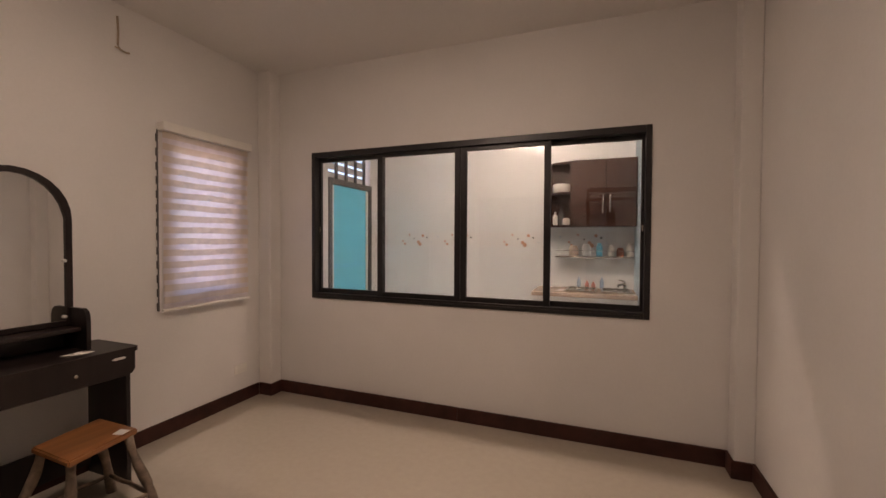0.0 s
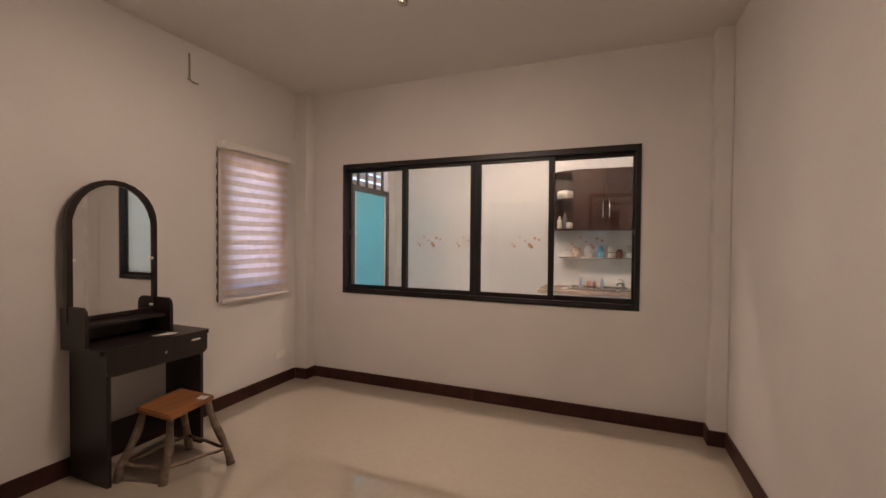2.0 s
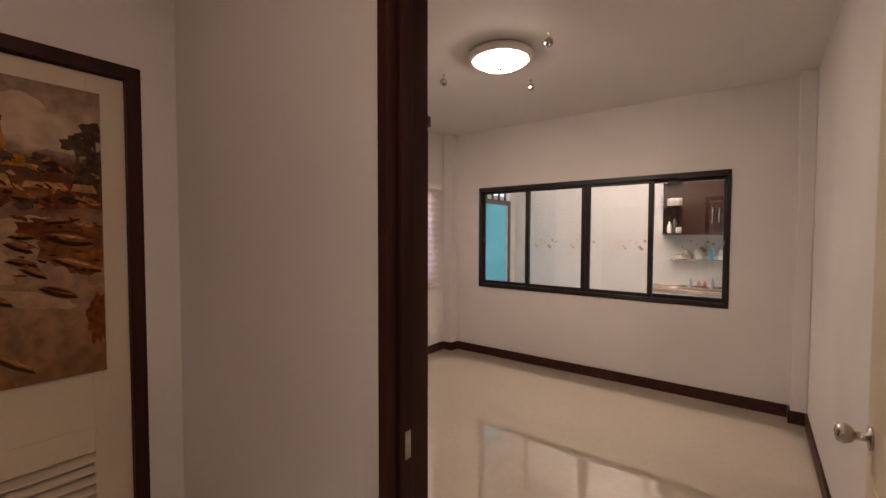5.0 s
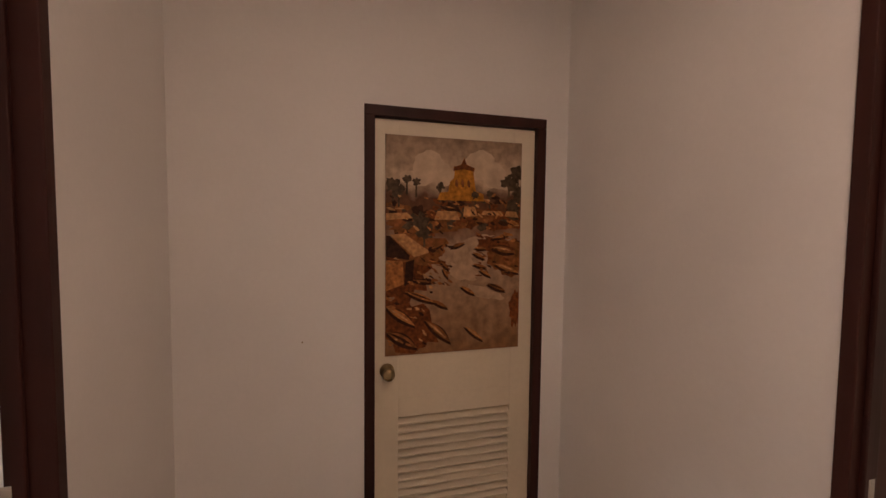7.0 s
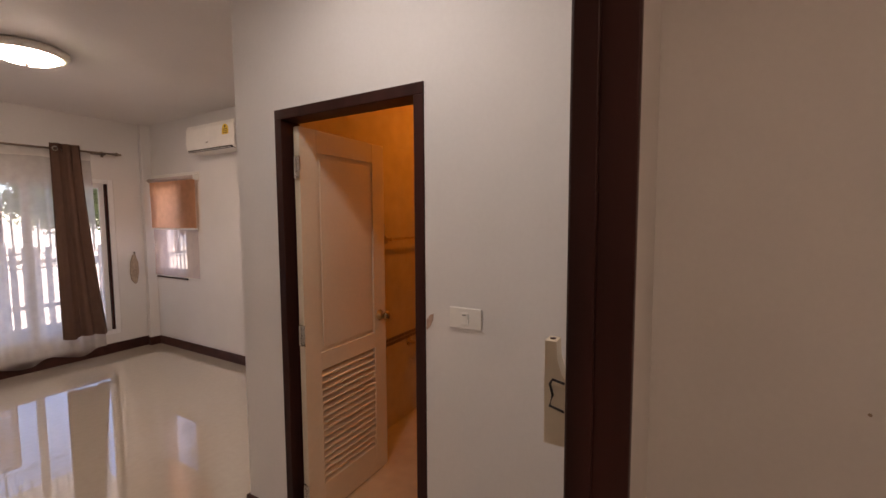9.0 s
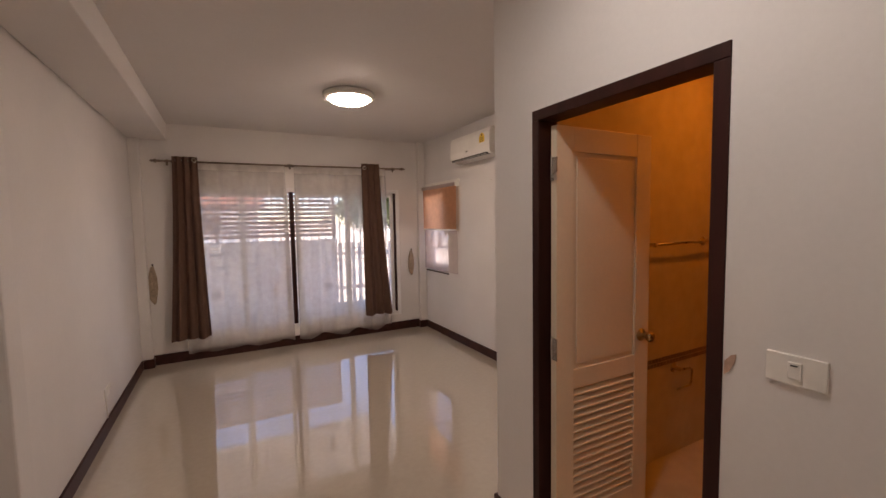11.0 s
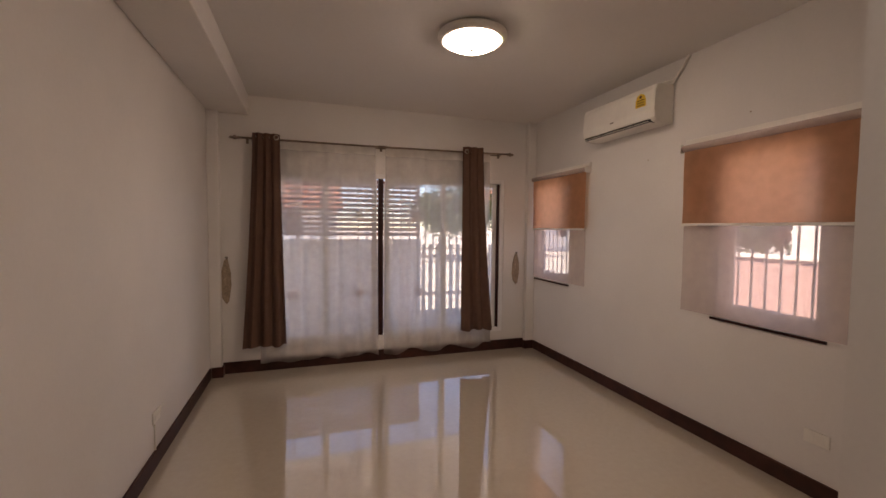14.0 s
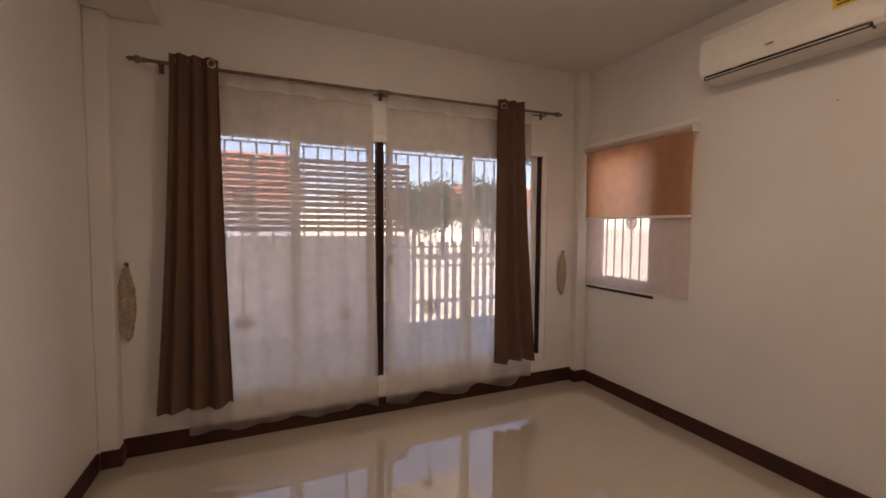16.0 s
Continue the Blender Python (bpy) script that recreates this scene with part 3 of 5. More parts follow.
def outlet(at, axis, sign, label, w=0.12, h=0.072, two=True):
    """A plate on a wall: axis is the wall's normal, sign the way it faces."""
    t = thing("wall_outlet" if two else "light_switch", at, label, "outlet" if two else "switch")
    def put(nm, u0, u1, z0, z1, d0, d1, m, lab=""):
        bm = bmesh.new()
        if axis == "x":
            box(bm, at[0] + sign * d0, at[0] + sign * d1, at[1] + u0, at[1] + u1, at[2] + z0, at[2] + z1, 0.002)
        else:
            box(bm, at[0] + u0, at[0] + u1, at[1] + sign * d0, at[1] + sign * d1, at[2] + z0, at[2] + z1, 0.002)
        part(nm, bm, m, t, lab)
    put("plate", -w / 2, w / 2, -h / 2, h / 2, 0, 0.010, M_WHITE)
    if two:
        put("socket", -0.036, -0.008, -0.018, 0.018, 0.010, 0.013, M_WHITE)
        put("socket", 0.008, 0.036, -0.018, 0.018, 0.010, 0.013, M_WHITE)
    else:
        put("rocker", -0.014, 0.014, -0.021, 0.021, 0.010, 0.015, M_WHITE, "single white rocker")
        put("marker", -0.008, 0.008, 0.012, 0.015, 0.0151, 0.0156, M_GREY)
    return t


outlet((WEST, 1.80, 0.27), "x", 1, "white double socket plate low on the wall")
outlet((-1.38, -3.779, 1.199), "x", 1, "white light switch plate beside the bathroom door", 0.125, 0.075, False)
outlet((WEST + 0.01, -5.86, 0.33), "x", 1, "white socket plate low on the living room wall")
outlet((EAST, -7.30, 0.30), "x", -1, "white socket plate with a short cable")
bm = bmesh.new()
tube(bm, [(0.728, -7.34, 0.30), (0.722, -7.36, 0.34), (0.726, -7.40, 0.33)], 0.006, 6)
tube(bm, [(0.734, -7.27, 0.26), (0.734, -7.27, 0.10)], 0.006, 6)
solid("cable", bm, M_WHITE, "short white cable from the wall socket", "cable", smooth=True)

# ---- bedroom: striped blind over the west window ----
t = thing("roller_blind", (WEST + 0.03, 1.50, 0.83), "cream striped day-and-night blind, drawn down", "window blind")
boxed("headrail", (WEST, WEST + 0.075, 1.145, 1.865, 2.02, 2.08), M_WHITE, t, "white head rail", 0.008)
boxed("bottom_rail", (WEST + 0.03, WEST + 0.05, 1.15, 1.86, 0.835, 0.855), M_WHITE, t, "slim white bottom rail", 0.004)
n, zz = 15, 2.02
for i in range(n):
    h = (2.02 - 0.855) / n
    bm = bmesh.new()
    a, b = zz - i * h, zz - (i + 1) * h
    u = 1.16
    rows = 10
    vs = []
    for z in (a, a - h * 0.55):
        vs.append([bm.verts.new((WEST + 0.040 + 0.003 * math.sin(k * 1.9 + i), u + 0.69 * k / rows, z + 0.002 * math.sin(k * 0.9 + i * 2))) for k in range(rows + 1)])
    for k in range(rows):
        bm.faces.new((vs[0][k], vs[0][k + 1], vs[1][k + 1], vs[1][k]))
    part("band", bm, M_ZEB, t)
    bm = bmesh.new()
    vs = []
    for z in (a - h * 0.55 + 0.002, b - 0.002):
        vs.append([bm.verts.new((WEST + 0.034, u + 0.69 * k / rows, z)) for k in range(rows + 1)])
    for k in range(rows):
        bm.faces.new((vs[0][k], vs[0][k + 1], vs[1][k + 1], vs[1][k]))
    part("net_band", bm, M_ZEB2, t, "sheer band")
bm = bmesh.new()
box(bm, WEST + 0.006, WEST + 0.014, 1.143, 1.149, 0.84, 2.03)
for i in range(13):
    z = 2.0 - i * 0.092
    box(bm, WEST + 0.006, WEST + 0.020, 1.136, 1.1435, z - 0.05, z)
part("cord", bm, M_GREY, t, "dark bead chain")
t = thing("window_2", (WEST - 0.06, 1.50, 0.92), "small white-framed window behind a blind", "window", kind="structure")
bm = bmesh.new()
for d in ((-2.89, -2.83, 1.24, 1.28, 0.92, 1.98), (-2.89, -2.83, 1.72, 1.76, 0.92, 1.98), (-2.89, -2.83, 1.28, 1.72, 1.94, 1.98), (-2.89, -2.83, 1.28, 1.72, 0.92, 0.96)):
    box(bm, *d, 0.002)
part("window_frame", bm, M_PVC, t)
p = boxed("pane", (-2.862, -2.858, 1.28, 1.72, 0.96, 1.94), M_GLASS, t)
p.visible_shadow = False

# ---- bedroom: dressing table with mirror ----
t = thing("dressing_table", (-2.6, 0.48, 0), "dark espresso dressing table with an arched mirror", "dressing table")
bm = bmesh.new()
prism(bm, [(-2.765, 0.165), (-2.42, 0.165), (-2.405, 0.18), (-2.405, 0.775), (-2.42, 0.79), (-2.765, 0.79)], "z", 0.715, 0.738)
part("tabletop", bm, M_ESP, t)
bm = bmesh.new()
out = [(0.19, 0.714), (0.19, 0.62), (0.20, 0.60), (0.22, 0.592), (0.735, 0.592), (0.755, 0.60), (0.77, 0.62), (0.77, 0.714)]
prism(bm, out, "x", -2.425, -2.41)
d = part("drawer", bm, M_ESP, t)
bm = bmesh.new()
lathe(bm, [(0.010, 0), (0.010, 0.004), (0.006, 0.006)], (-2.41, 0.50, 0.655), "x", 14)
part("keyhole", bm, M_CHROME, d, "small round steel lock", True)
bm = bmesh.new()
prism(bm, [(0.655, 0.690), (0.67, 0.684), (0.715, 0.684), (0.725, 0.690), (0.715, 0.697), (0.67, 0.697)], "x", -2.4095, -2.4085)
part("sticker", bm, M_PAPER, d, "small white oval sticker")
for yy in (0.20, 0.735):
    boxed("side_panel", (-2.76, -2.43, yy, yy + 0.022, 0, 0.715), M_ESP, t, "", 0.002)
boxed("back_panel", (-2.755, -2.735, 0.222, 0.735, 0.05, 0.22), M_ESP, t, "", 0.002)
boxed("side_rail", (-2.735, -2.44, 0.222, 0.24, 0.60, 0.713), M_ESP, t, "", 0.002)
boxed("shelf", (-2.765, -2.59, 0.186, 0.621, 0.835, 0.855), M_ESP, t, "", 0.004)
boxed("shelf_back", (-2.765, -2.75, 0.186, 0.621, 0.739, 0.834), M_ESP, t, "", 0.002)
for yy in (0.165, 0.622):
    bm = bmesh.new()
    prism(bm, [(-2.765, 0.739), (-2.55, 0.739), (-2.55, 0.905), (-2.56, 0.935), (-2.585, 0.952), (-2.73, 0.952), (-2.765, 0.938)], "y", yy, yy + 0.02)
    part("bracket", bm, M_ESP, t, "rounded side bracket")
ARCH = [(0.16, 0.86), (0.16, 1.42)] + [(0.40 - 0.24 * math.cos(a), 1.42 + 0.245 * math.sin(a)) for a in (math.pi * k / 14 for k in range(1, 14))] + [(0.64, 1.42), (0.64, 0.86)]
bm = bmesh.new()
inner = [(0.40 + (y - 0.40) * 0.88, z - (0.03 if z > 1.43 else 0) if z > 0.87 else 0.885) for y, z in ARCH]
fr, bk = -2.695, -2.725
ring = [[bm.verts.new((x, *p)) for p in pts] for x, pts in ((fr, ARCH), (fr, inner), (bk, ARCH), (bk, inner))]
m = len(ARCH)
for k in range(m):
    j = (k + 1) % m
    bm.faces.new((ring[0][k], ring[0][j], ring[1][j], ring[1][k]))
    bm.faces.new((ring[2][k], ring[2][j], ring[0][j], ring[0][k]))
    bm.faces.new((ring[1][k], ring[1][j], ring[3][j], ring[3][k]))
    bm.faces.new((ring[3][k], ring[3][j], ring[2][j], ring[2][k]))
part("mirror_frame", bm, M_ESP, t, "arched dark frame")
bm = bmesh.new()
prism(bm, inner, "x", -2.718, -2.705)
g = part("mirror_glass", bm, M_MIRROR, t, "arched clear mirror")
for yy, zz in ((0.195, 0.905), (0.605, 0.905), (0.607, 1.20), (0.195, 1.20)):
    bm = bmesh.new()
    lathe(bm, [(0.009, 0), (0.009, 0.006), (0.004, 0.009)], (fr - 0.006, yy, zz), "x", 12)
    part("mirror_clip", bm, M_PAPER, g, "round white mirror clip", True)
bm = bmesh.new()
prism(bm, [(-2.535, 0.50), (-2.50, 0.51), (-2.47, 0.585), (-2.48, 0.62), (-2.535, 0.60)], "z", 0.739, 0.742)
solid("paper", bm, M_PAPER, "small scrap of paper on the dressing table", "paper")

# ---- bedroom: stool of peeled branches ----
t = thing("stool", (-2.28, 0.47, 0), "low rustic stool with a varnished plank seat", "stool")
corner = [Vector((-2.417, 0.332)), Vector((-2.118, 0.320)), Vector((-2.175, 0.632)), Vector((-2.475, 0.635))]
bm = bmesh.new()
prism(bm, [tuple(c) for c in corner], "z", 0.362, 0.392)
bmesh.ops.bevel(bm, geom=bm.edges[:], offset=0.007, segments=2, affect="EDGES")
seat = part("seat", bm, M_PINE, t, "varnished reddish pine seat")
bm = bmesh.new()
prism(bm, [(-2.215, 0.54), (-2.165, 0.555), (-2.18, 0.60), (-2.235, 0.59)], "z", 0.3925, 0.3935)
part("sticker", bm, M_PAPER, seat, "worn white paper sticker")
feet = [(-2.46, 0.265), (-2.20, 0.345), (-2.045, 0.632), (-2.43, 0.66)]
mids = []
for (fx, fy), c in zip(feet, corner):
    cx, cy = c + (Vector((-2.29, 0.475)) - c) * 0.2
    pts, rad = [], []
    for k in range(9):
        s = k / 8
        pts.append((fx + (cx - fx) * s + 0.006 * math.sin(7 * s + fx * 9), fy + (cy - fy) * s + 0.006 * math.cos(6 * s + fy * 7), 0.365 * s))
        rad.append(0.022 - 0.003 * s + 0.0025 * math.sin(11 * s + fx * 5))
    mids.append(Vector(pts[2]))
    bm = bmesh.new()
    tube(bm, pts, rad, 10)
    part("leg", bm, M_BARK, t, "knotty grey-brown branch leg", True)
for i in range(4):
    a, b = mids[i], mids[(i + 1) % 4]
    bm = bmesh.new()
    tube(bm, [a.lerp(b, k / 6) + Vector((0, 0, 0.004 * math.sin(k * 2 + i))) for k in range(7)], 0.010, 8)
    part("stretcher", bm, M_BARK, t, "", True)

# ---- bedroom: wardrobe and door ----
t = thing("wardrobe", (-1.2, -1.16, 0), "tall dark espresso wardrobe beside the door", "wardrobe")
boxed("body", (-1.74, -0.655, -1.39, -0.91, 0.08, 1.90), M_ESP, t, "", 0.004)
boxed("plinth", (-1.72, -0.675, -1.38, -0.93, 0, 0.08), M_ESP, t)
bm = bmesh.new()
prism(bm, [(-1.76, -1.39), (-0.64, -1.39), (-0.635, -1.36), (-0.635, -0.91), (-0.65, -0.885), (-1.745, -0.885), (-1.76, -0.90)], "z", 1.90, 1.935)
part("top", bm, M_ESP, t, "overhanging moulded top")
for k in range(2):
    x0 = -1.735 + k * 0.54
    dd = boxed("door", (x0, x0 + 0.535, -0.908, -0.888, 0.10, 1.885), M_ESP, t, "", 0.003)
    boxed("handle", (x0 + (0.49 if k == 0 else 0.03), x0 + (0.505 if k == 0 else 0.045), -0.887, -0.865, 0.95, 1.10), M_CHROME, dd, "slim steel handle", 0.004)
bm = bmesh.new()
lathe(bm, [(0.003, 0), (0.005, 0.001), (0.003, 0.002)], (-0.655, -1.06, 1.62), "x", 10)
part("screw_cap", bm, M_BASE, t, "small brown screw cap")


def knob(parent, at, axis, sign, m, lab):
    bm = bmesh.new()
    lathe(bm, [(0.032, 0), (0.032, sign * 0.006), (0.012, sign * 0.010), (0.011, sign * 0.032), (0.022, sign * 0.040), (0.028, sign * 0.055), (0.024, sign * 0.070), (0.010, sign * 0.074)], at, axis, 22)
    return part("door_knob", bm, m, parent, lab, True)


def louvred_leaf(parent, u0, u1, z0, z1, d, thick, axis, sign, louvre_top, m=M_CREAM, upper=True, slats=16, nm="leaf"):
    """A panelled door leaf: stiles, a raised panel above and slats below. d is the front face, thick goes back from it."""
    def bx(bm, a, b, za, zb, da, db, bev=0.002):
        lo, hi = d - sign * da, d - sign * db
        if axis == "x":
            box(bm, lo, hi, a, b, za, zb, bev)
        else:
            box(bm, a, b, lo, hi, za, zb, bev)
    st = 0.105
    bm = bmesh.new()
    mid = louvre_top + 0.09
    bx(bm, u0, u0 + st, z0, z1, 0, thick)
    bx(bm, u1 - st, u1, z0, z1, 0, thick)
    bx(bm, u0 + st, u1 - st, z1 - 0.11, z1, 0.0003, thick)
    bx(bm, u0 + st, u1 - st, louvre_top, mid, 0.0003, thick)
    bx(bm, u0 + st, u1 - st, z0, z0 + 0.16, 0.0003, thick)
    leaf = part(nm, bm, m, parent)
    bm = bmesh.new()
    if not upper:
        bx(bm, u0 + st, u1 - st, mid, z1 - 0.11, 0.0006, thick, 0)
    else:
        bx(bm, u0 + st, u1 - st, mid, z1 - 0.11, 0.010, thick - 0.010, 0)
    if upper:
        bx(bm, u0 + st + 0.022, u1 - st - 0.022, mid + 0.022, z1 - 0.132, 0.004, 0.0098, 0.003)
    part("panel", bm, m, leaf)
    span = louvre_top - z0 - 0.16
    for k in range(slats):
        zc = z0 + 0.16 + span * (k + 0.5) / slats
        bm = bmesh.new()
        h = span / slats
        o = [(d - sign * 0.001, zc - h * 0.36), (d - sign * 0.001, zc - h * 0.36 - 0.006), (d - sign * 0.006, zc - h * 0.36 - 0.008), (d - sign * 0.032, zc + h * 0.18), (d - sign * 0.032, zc + h * 0.34)]
        if axis == "x":
            prism(bm, o, "y", u0 + st, u1 - st)
        else:
            prism(bm, o, "x", u0 + st, u1 - st)
        part("slat", bm, m, leaf)
    return leaf


def hinge(parent, at, axis):
    bm = bmesh.new()
    x, y, z = at
    tube(bm, [(x, y, z - 0.05), (x, y, z + 0.05)], 0.007, 10)
    for k in (-0.025, 0.0, 0.025):
        tube(bm, [(x, y, z + k - 0.001), (x, y, z + k + 0.001)], 0.0082, 10)
    if axis == "x":
        box(bm, x - 0.004, x + 0.004, y - 0.036, y, z - 0.05, z + 0.05)
    else:
        box(bm, x - 0.036, x, y - 0.004, y + 0.004, z - 0.05, z + 0.05)
        box(bm, x - 0.002, x + 0.002, y, y + 0.033, z - 0.05, z + 0.05)
    part("hinge", bm, M_CHROME, parent, "steel butt hinge")


t = thing("door_1", (0.65, -1.0, 0.005), "cream panelled bedroom door standing open", "door", kind="structure")
boxed("leaf", (0.655, 0.69, -1.395, -0.555, 0.01, 2.03), M_CREAM, t, "", 0.003)
for z0, z1 in ((0.98, 1.90), (0.16, 0.82)):
    bm = bmesh.new()
    box(bm, 0.648, 0.655, -1.29, -0.68, z0, z1, 0.005)
    part("panel", bm, M_CREAM, t)
knob(t, (0.655, -0.61, 0.925), "x", -1, M_CHROME, "worn steel door knob")

# strike plates on the door linings
for nm, d in (("strike_plate", (-0.2275, -0.2262, -1.500, -1.480, 0.96, 1.025)), ("strike_plate", (-0.6815, -0.6790, -3.284, -3.25, 0.95, 1.02))):
    bm = bmesh.new()
    box(bm, *d, 0.0008)
    ob = solid(nm, bm, M_CHROME, "worn steel strike plate on the dark frame", "strike plate")
bm = bmesh.new()
tube(bm, [(-0.700, -3.272, 1.300), (-0.697, -3.290, 1.305), (-0.697, -3.294, 1.297), (-0.699, -3.290, 1.28), (-0.697, -3.294, 1.262), (-0.700, -3.272, 1.255)], 0.0022, 8)
solid("latch_loop", bm, M_BLACK, "dark bent metal latch loop on the frame", "latch")
t = thing("cable_trunking", (-0.76, -3.29, 1.17), "short cream plastic trunking box beside the frame", "trunking")
bm = bmesh.new()
prism(bm, [(-3.315, 1.352), (-3.296, 1.352), (-3.294, 1.322), (-3.287, 1.298), (-3.276, 1.284), (-3.266, 1.278), (-3.266, 1.175), (-3.315, 1.175)], "x", -0.772, -0.742)
part("box", bm, M_CREAM, t)
bm = bmesh.new()
lathe(bm, [(0.005, 0), (0.005, 0.0015), (0.002, 0.002)], (-0.757, -3.305, 1.352), "z", 10)
part("cable_hole", bm, M_BASE, t, "dark cable hole")

# ---- hall: door with a painting stuck on it ----
t = thing("door_2", (-1.43, -2.06, 0.005), "cream louvred door with an old print stuck on", "door", kind="structure")
louvred_leaf(t, -2.43, -1.687, 0.01, 2.012, -1.405, 0.035, "x", 1, 0.72, slats=15, upper=False)
knob(t, (-1.405, -2.375, 0.935), "x", 1, M_BRASS, "round aged metal door knob")
pt = thing("poster", (-1.396, -2.071, 1.0), "sepia print of a river market with a golden temple", "poster")
PX = -1.3955
boxed("sheet", (PX - 0.002, PX, -2.385, -1.757, 1.0, 1.947), M_PAINTING, pt)


def uv(u, v):
    return -2.385 + 0.628 * u, 1.947 - 0.947 * v


def patch(name, m, pts, lift):
    bm = bmesh.new()
    prism(bm, [uv(*p) for p in pts], "x", PX + lift, PX + lift + 0.000012)
    part(name, bm, m, pt)


def blob(u, v, a, b, turn=0.0, n=14, rough=0.12, seed=0):
    r = random.Random(seed)
    c, s = math.cos(radians(turn)), math.sin(radians(turn))
    out = []
    for k in range(n):
        q = 2 * math.pi * k / n
        f = 1 + r.uniform(-rough, rough)
        p, w = a * f * math.cos(q), b * f * math.sin(q)
        out.append((min(max(u + p * c - w * s, 0.004), 0.996), min(max(v + (p * s + w * c) * 0.66, 0.004), 0.996)))
    return out


def hull(u, v, length, width, turn):
    """A boat seen from above: a lens with pointed ends."""
    c, s = math.cos(radians(turn)), math.sin(radians(turn))
    out = []
    for k in range(9):
        q = k / 8
        out.append(((q - 0.5) * length, -width * math.sin(math.pi * q)))
    for k in range(7, 0, -1):
        q = k / 8
        out.append(((q - 0.5) * length, width * 0.55 * math.sin(math.pi * q)))
    return [(min(max(u + x * c - y * s, 0.004), 0.996), min(max(v + (x * s + y * c) * 0.66, 0.004), 0.996)) for x, y in out]


P_HULL = mat("print_hull_brown", (0.38, 0.14, 0.04), 0.5, spec=0.15, grain=70, grain_amt=0.4, stain=25, stain_amt=0.35)
P_CLOUD = mat("print_cloud", (0.53, 0.38, 0.26), 0.5, spec=0.15, grain=20, grain_amt=0.15, stain=8, stain_amt=0.15)
P_WATER = mat("print_water", (0.43, 0.27, 0.165), 0.5, spec=0.15, grain=30, grain_amt=0.2, stain=10, stain_amt=0.2)
P_MUD = mat("print_bank_brown", (0.22, 0.075, 0.022), 0.5, spec=0.15, grain=45, grain_amt=0.4, stain=14, stain_amt=0.35)
for i, (u, v, a, b) in enumerate(((0.30, 0.13, 0.11, 0.10), (0.40, 0.17, 0.09, 0.08), (0.22, 0.19, 0.13, 0.05), (0.68, 0.12, 0.12, 0.11), (0.78, 0.16, 0.10, 0.09), (0.86, 0.20, 0.09, 0.04))):
    patch("cloud", P_CLOUD, blob(u, v, a, b, 0, 22, 0.10, i), 0.0002 + 0.00015 * i)
for i, (u, v, a, b, q) in enumerate(((0.56, 0.56, 0.12, 0.06, 70), (0.54, 0.62, 0.13, 0.05, 20), (0.66, 0.47, 0.12, 0.03, -15), (0.70, 0.72, 0.16, 0.04, 15))):
    patch("water", P_WATER, blob(u, v, a, b, q, 22, 0.22, 20 + i), 0.0002 + 0.00015 * i)
# the banks: ragged dark masses with lighter roofs and strokes on them
for i, (u, v, a, b, q) in enumerate(((0.10, 0.62, 0.20, 0.20, 20), (0.22, 0.50, 0.22, 0.12, 10), (0.14, 0.86, 0.26, 0.17, 30), (0.90, 0.55, 0.15, 0.14, 10), (0.80, 0.50, 0.14, 0.06, 15),
                                     (0.30, 0.40, 0.30, 0.07, 0), (0.80, 0.37, 0.24, 0.07, 4), (0.55, 0.36, 0.25, 0.07, 0), (0.97, 0.80, 0.05, 0.14, 0))):
    patch("bank", P_MUD if i % 2 else P_HUT, blob(u, v, a, b, q, 26, 0.22, 40 + i), 0.0009 + 0.00005 * i)
for i in range(120):
    r = random.Random(i + 5)
    u = r.uniform(0.01, 0.98)
    v = r.uniform(0.25, 0.42) + (0.10 if abs(u - 0.58) > 0.25 else 0) * r.random()
    patch("hut", (P_HUT, P_BOAT, P_MUD, P_HULL, P_BOAT, P_TREE)[i % 6], blob(u, v, r.uniform(0.012, 0.045), r.uniform(0.010, 0.028), r.uniform(-25, 25), 9, 0.35, i), 0.0015 + 0.00001 * i)
patch("temple", P_GOLD, [(0.36, 0.285), (0.38, 0.25), (0.44, 0.245), (0.45, 0.20), (0.48, 0.18), (0.485, 0.145), (0.475, 0.13), (0.53, 0.118), (0.555, 0.085), (0.57, 0.115),
                         (0.635, 0.132), (0.625, 0.15), (0.635, 0.20), (0.645, 0.24), (0.70, 0.25), (0.71, 0.285)], 0.0028)
patch("temple", P_HUT, [(0.475, 0.148), (0.48, 0.128), (0.53, 0.120), (0.555, 0.088), (0.575, 0.118), (0.63, 0.130), (0.63, 0.148), (0.55, 0.138)], 0.0029)
for u in (0.50, 0.545, 0.59):
    patch("temple", P_MUD, blob(u, 0.205, 0.012, 0.028, 0, 10, 0.2, 1), 0.0030)
for i, (u, v, a) in enumerate(((0.145, 0.195, 0.027), (0.21, 0.205, 0.027), (0.38, 0.225, 0.028), (0.05, 0.225, 0.05), (0.09, 0.25, 0.04), (0.90, 0.19, 0.055), (0.97, 0.15, 0.06), (0.975, 0.24, 0.06),
                               (0.64, 0.255, 0.03), (0.75, 0.25, 0.025), (0.24, 0.385, 0.06), (0.27, 0.43, 0.055), (0.94, 0.30, 0.05))):
    patch("tree", P_TREE, blob(u, v, a, a, 0, 19, 0.38, i), 0.0031 + 0.00002 * i)
    patch("tree", P_TREE, [(u - 0.005, v), (u + 0.006, v), (u + 0.008, v + 0.07), (u - 0.006, v + 0.07)], 0.00275 + 0.000004 * i)
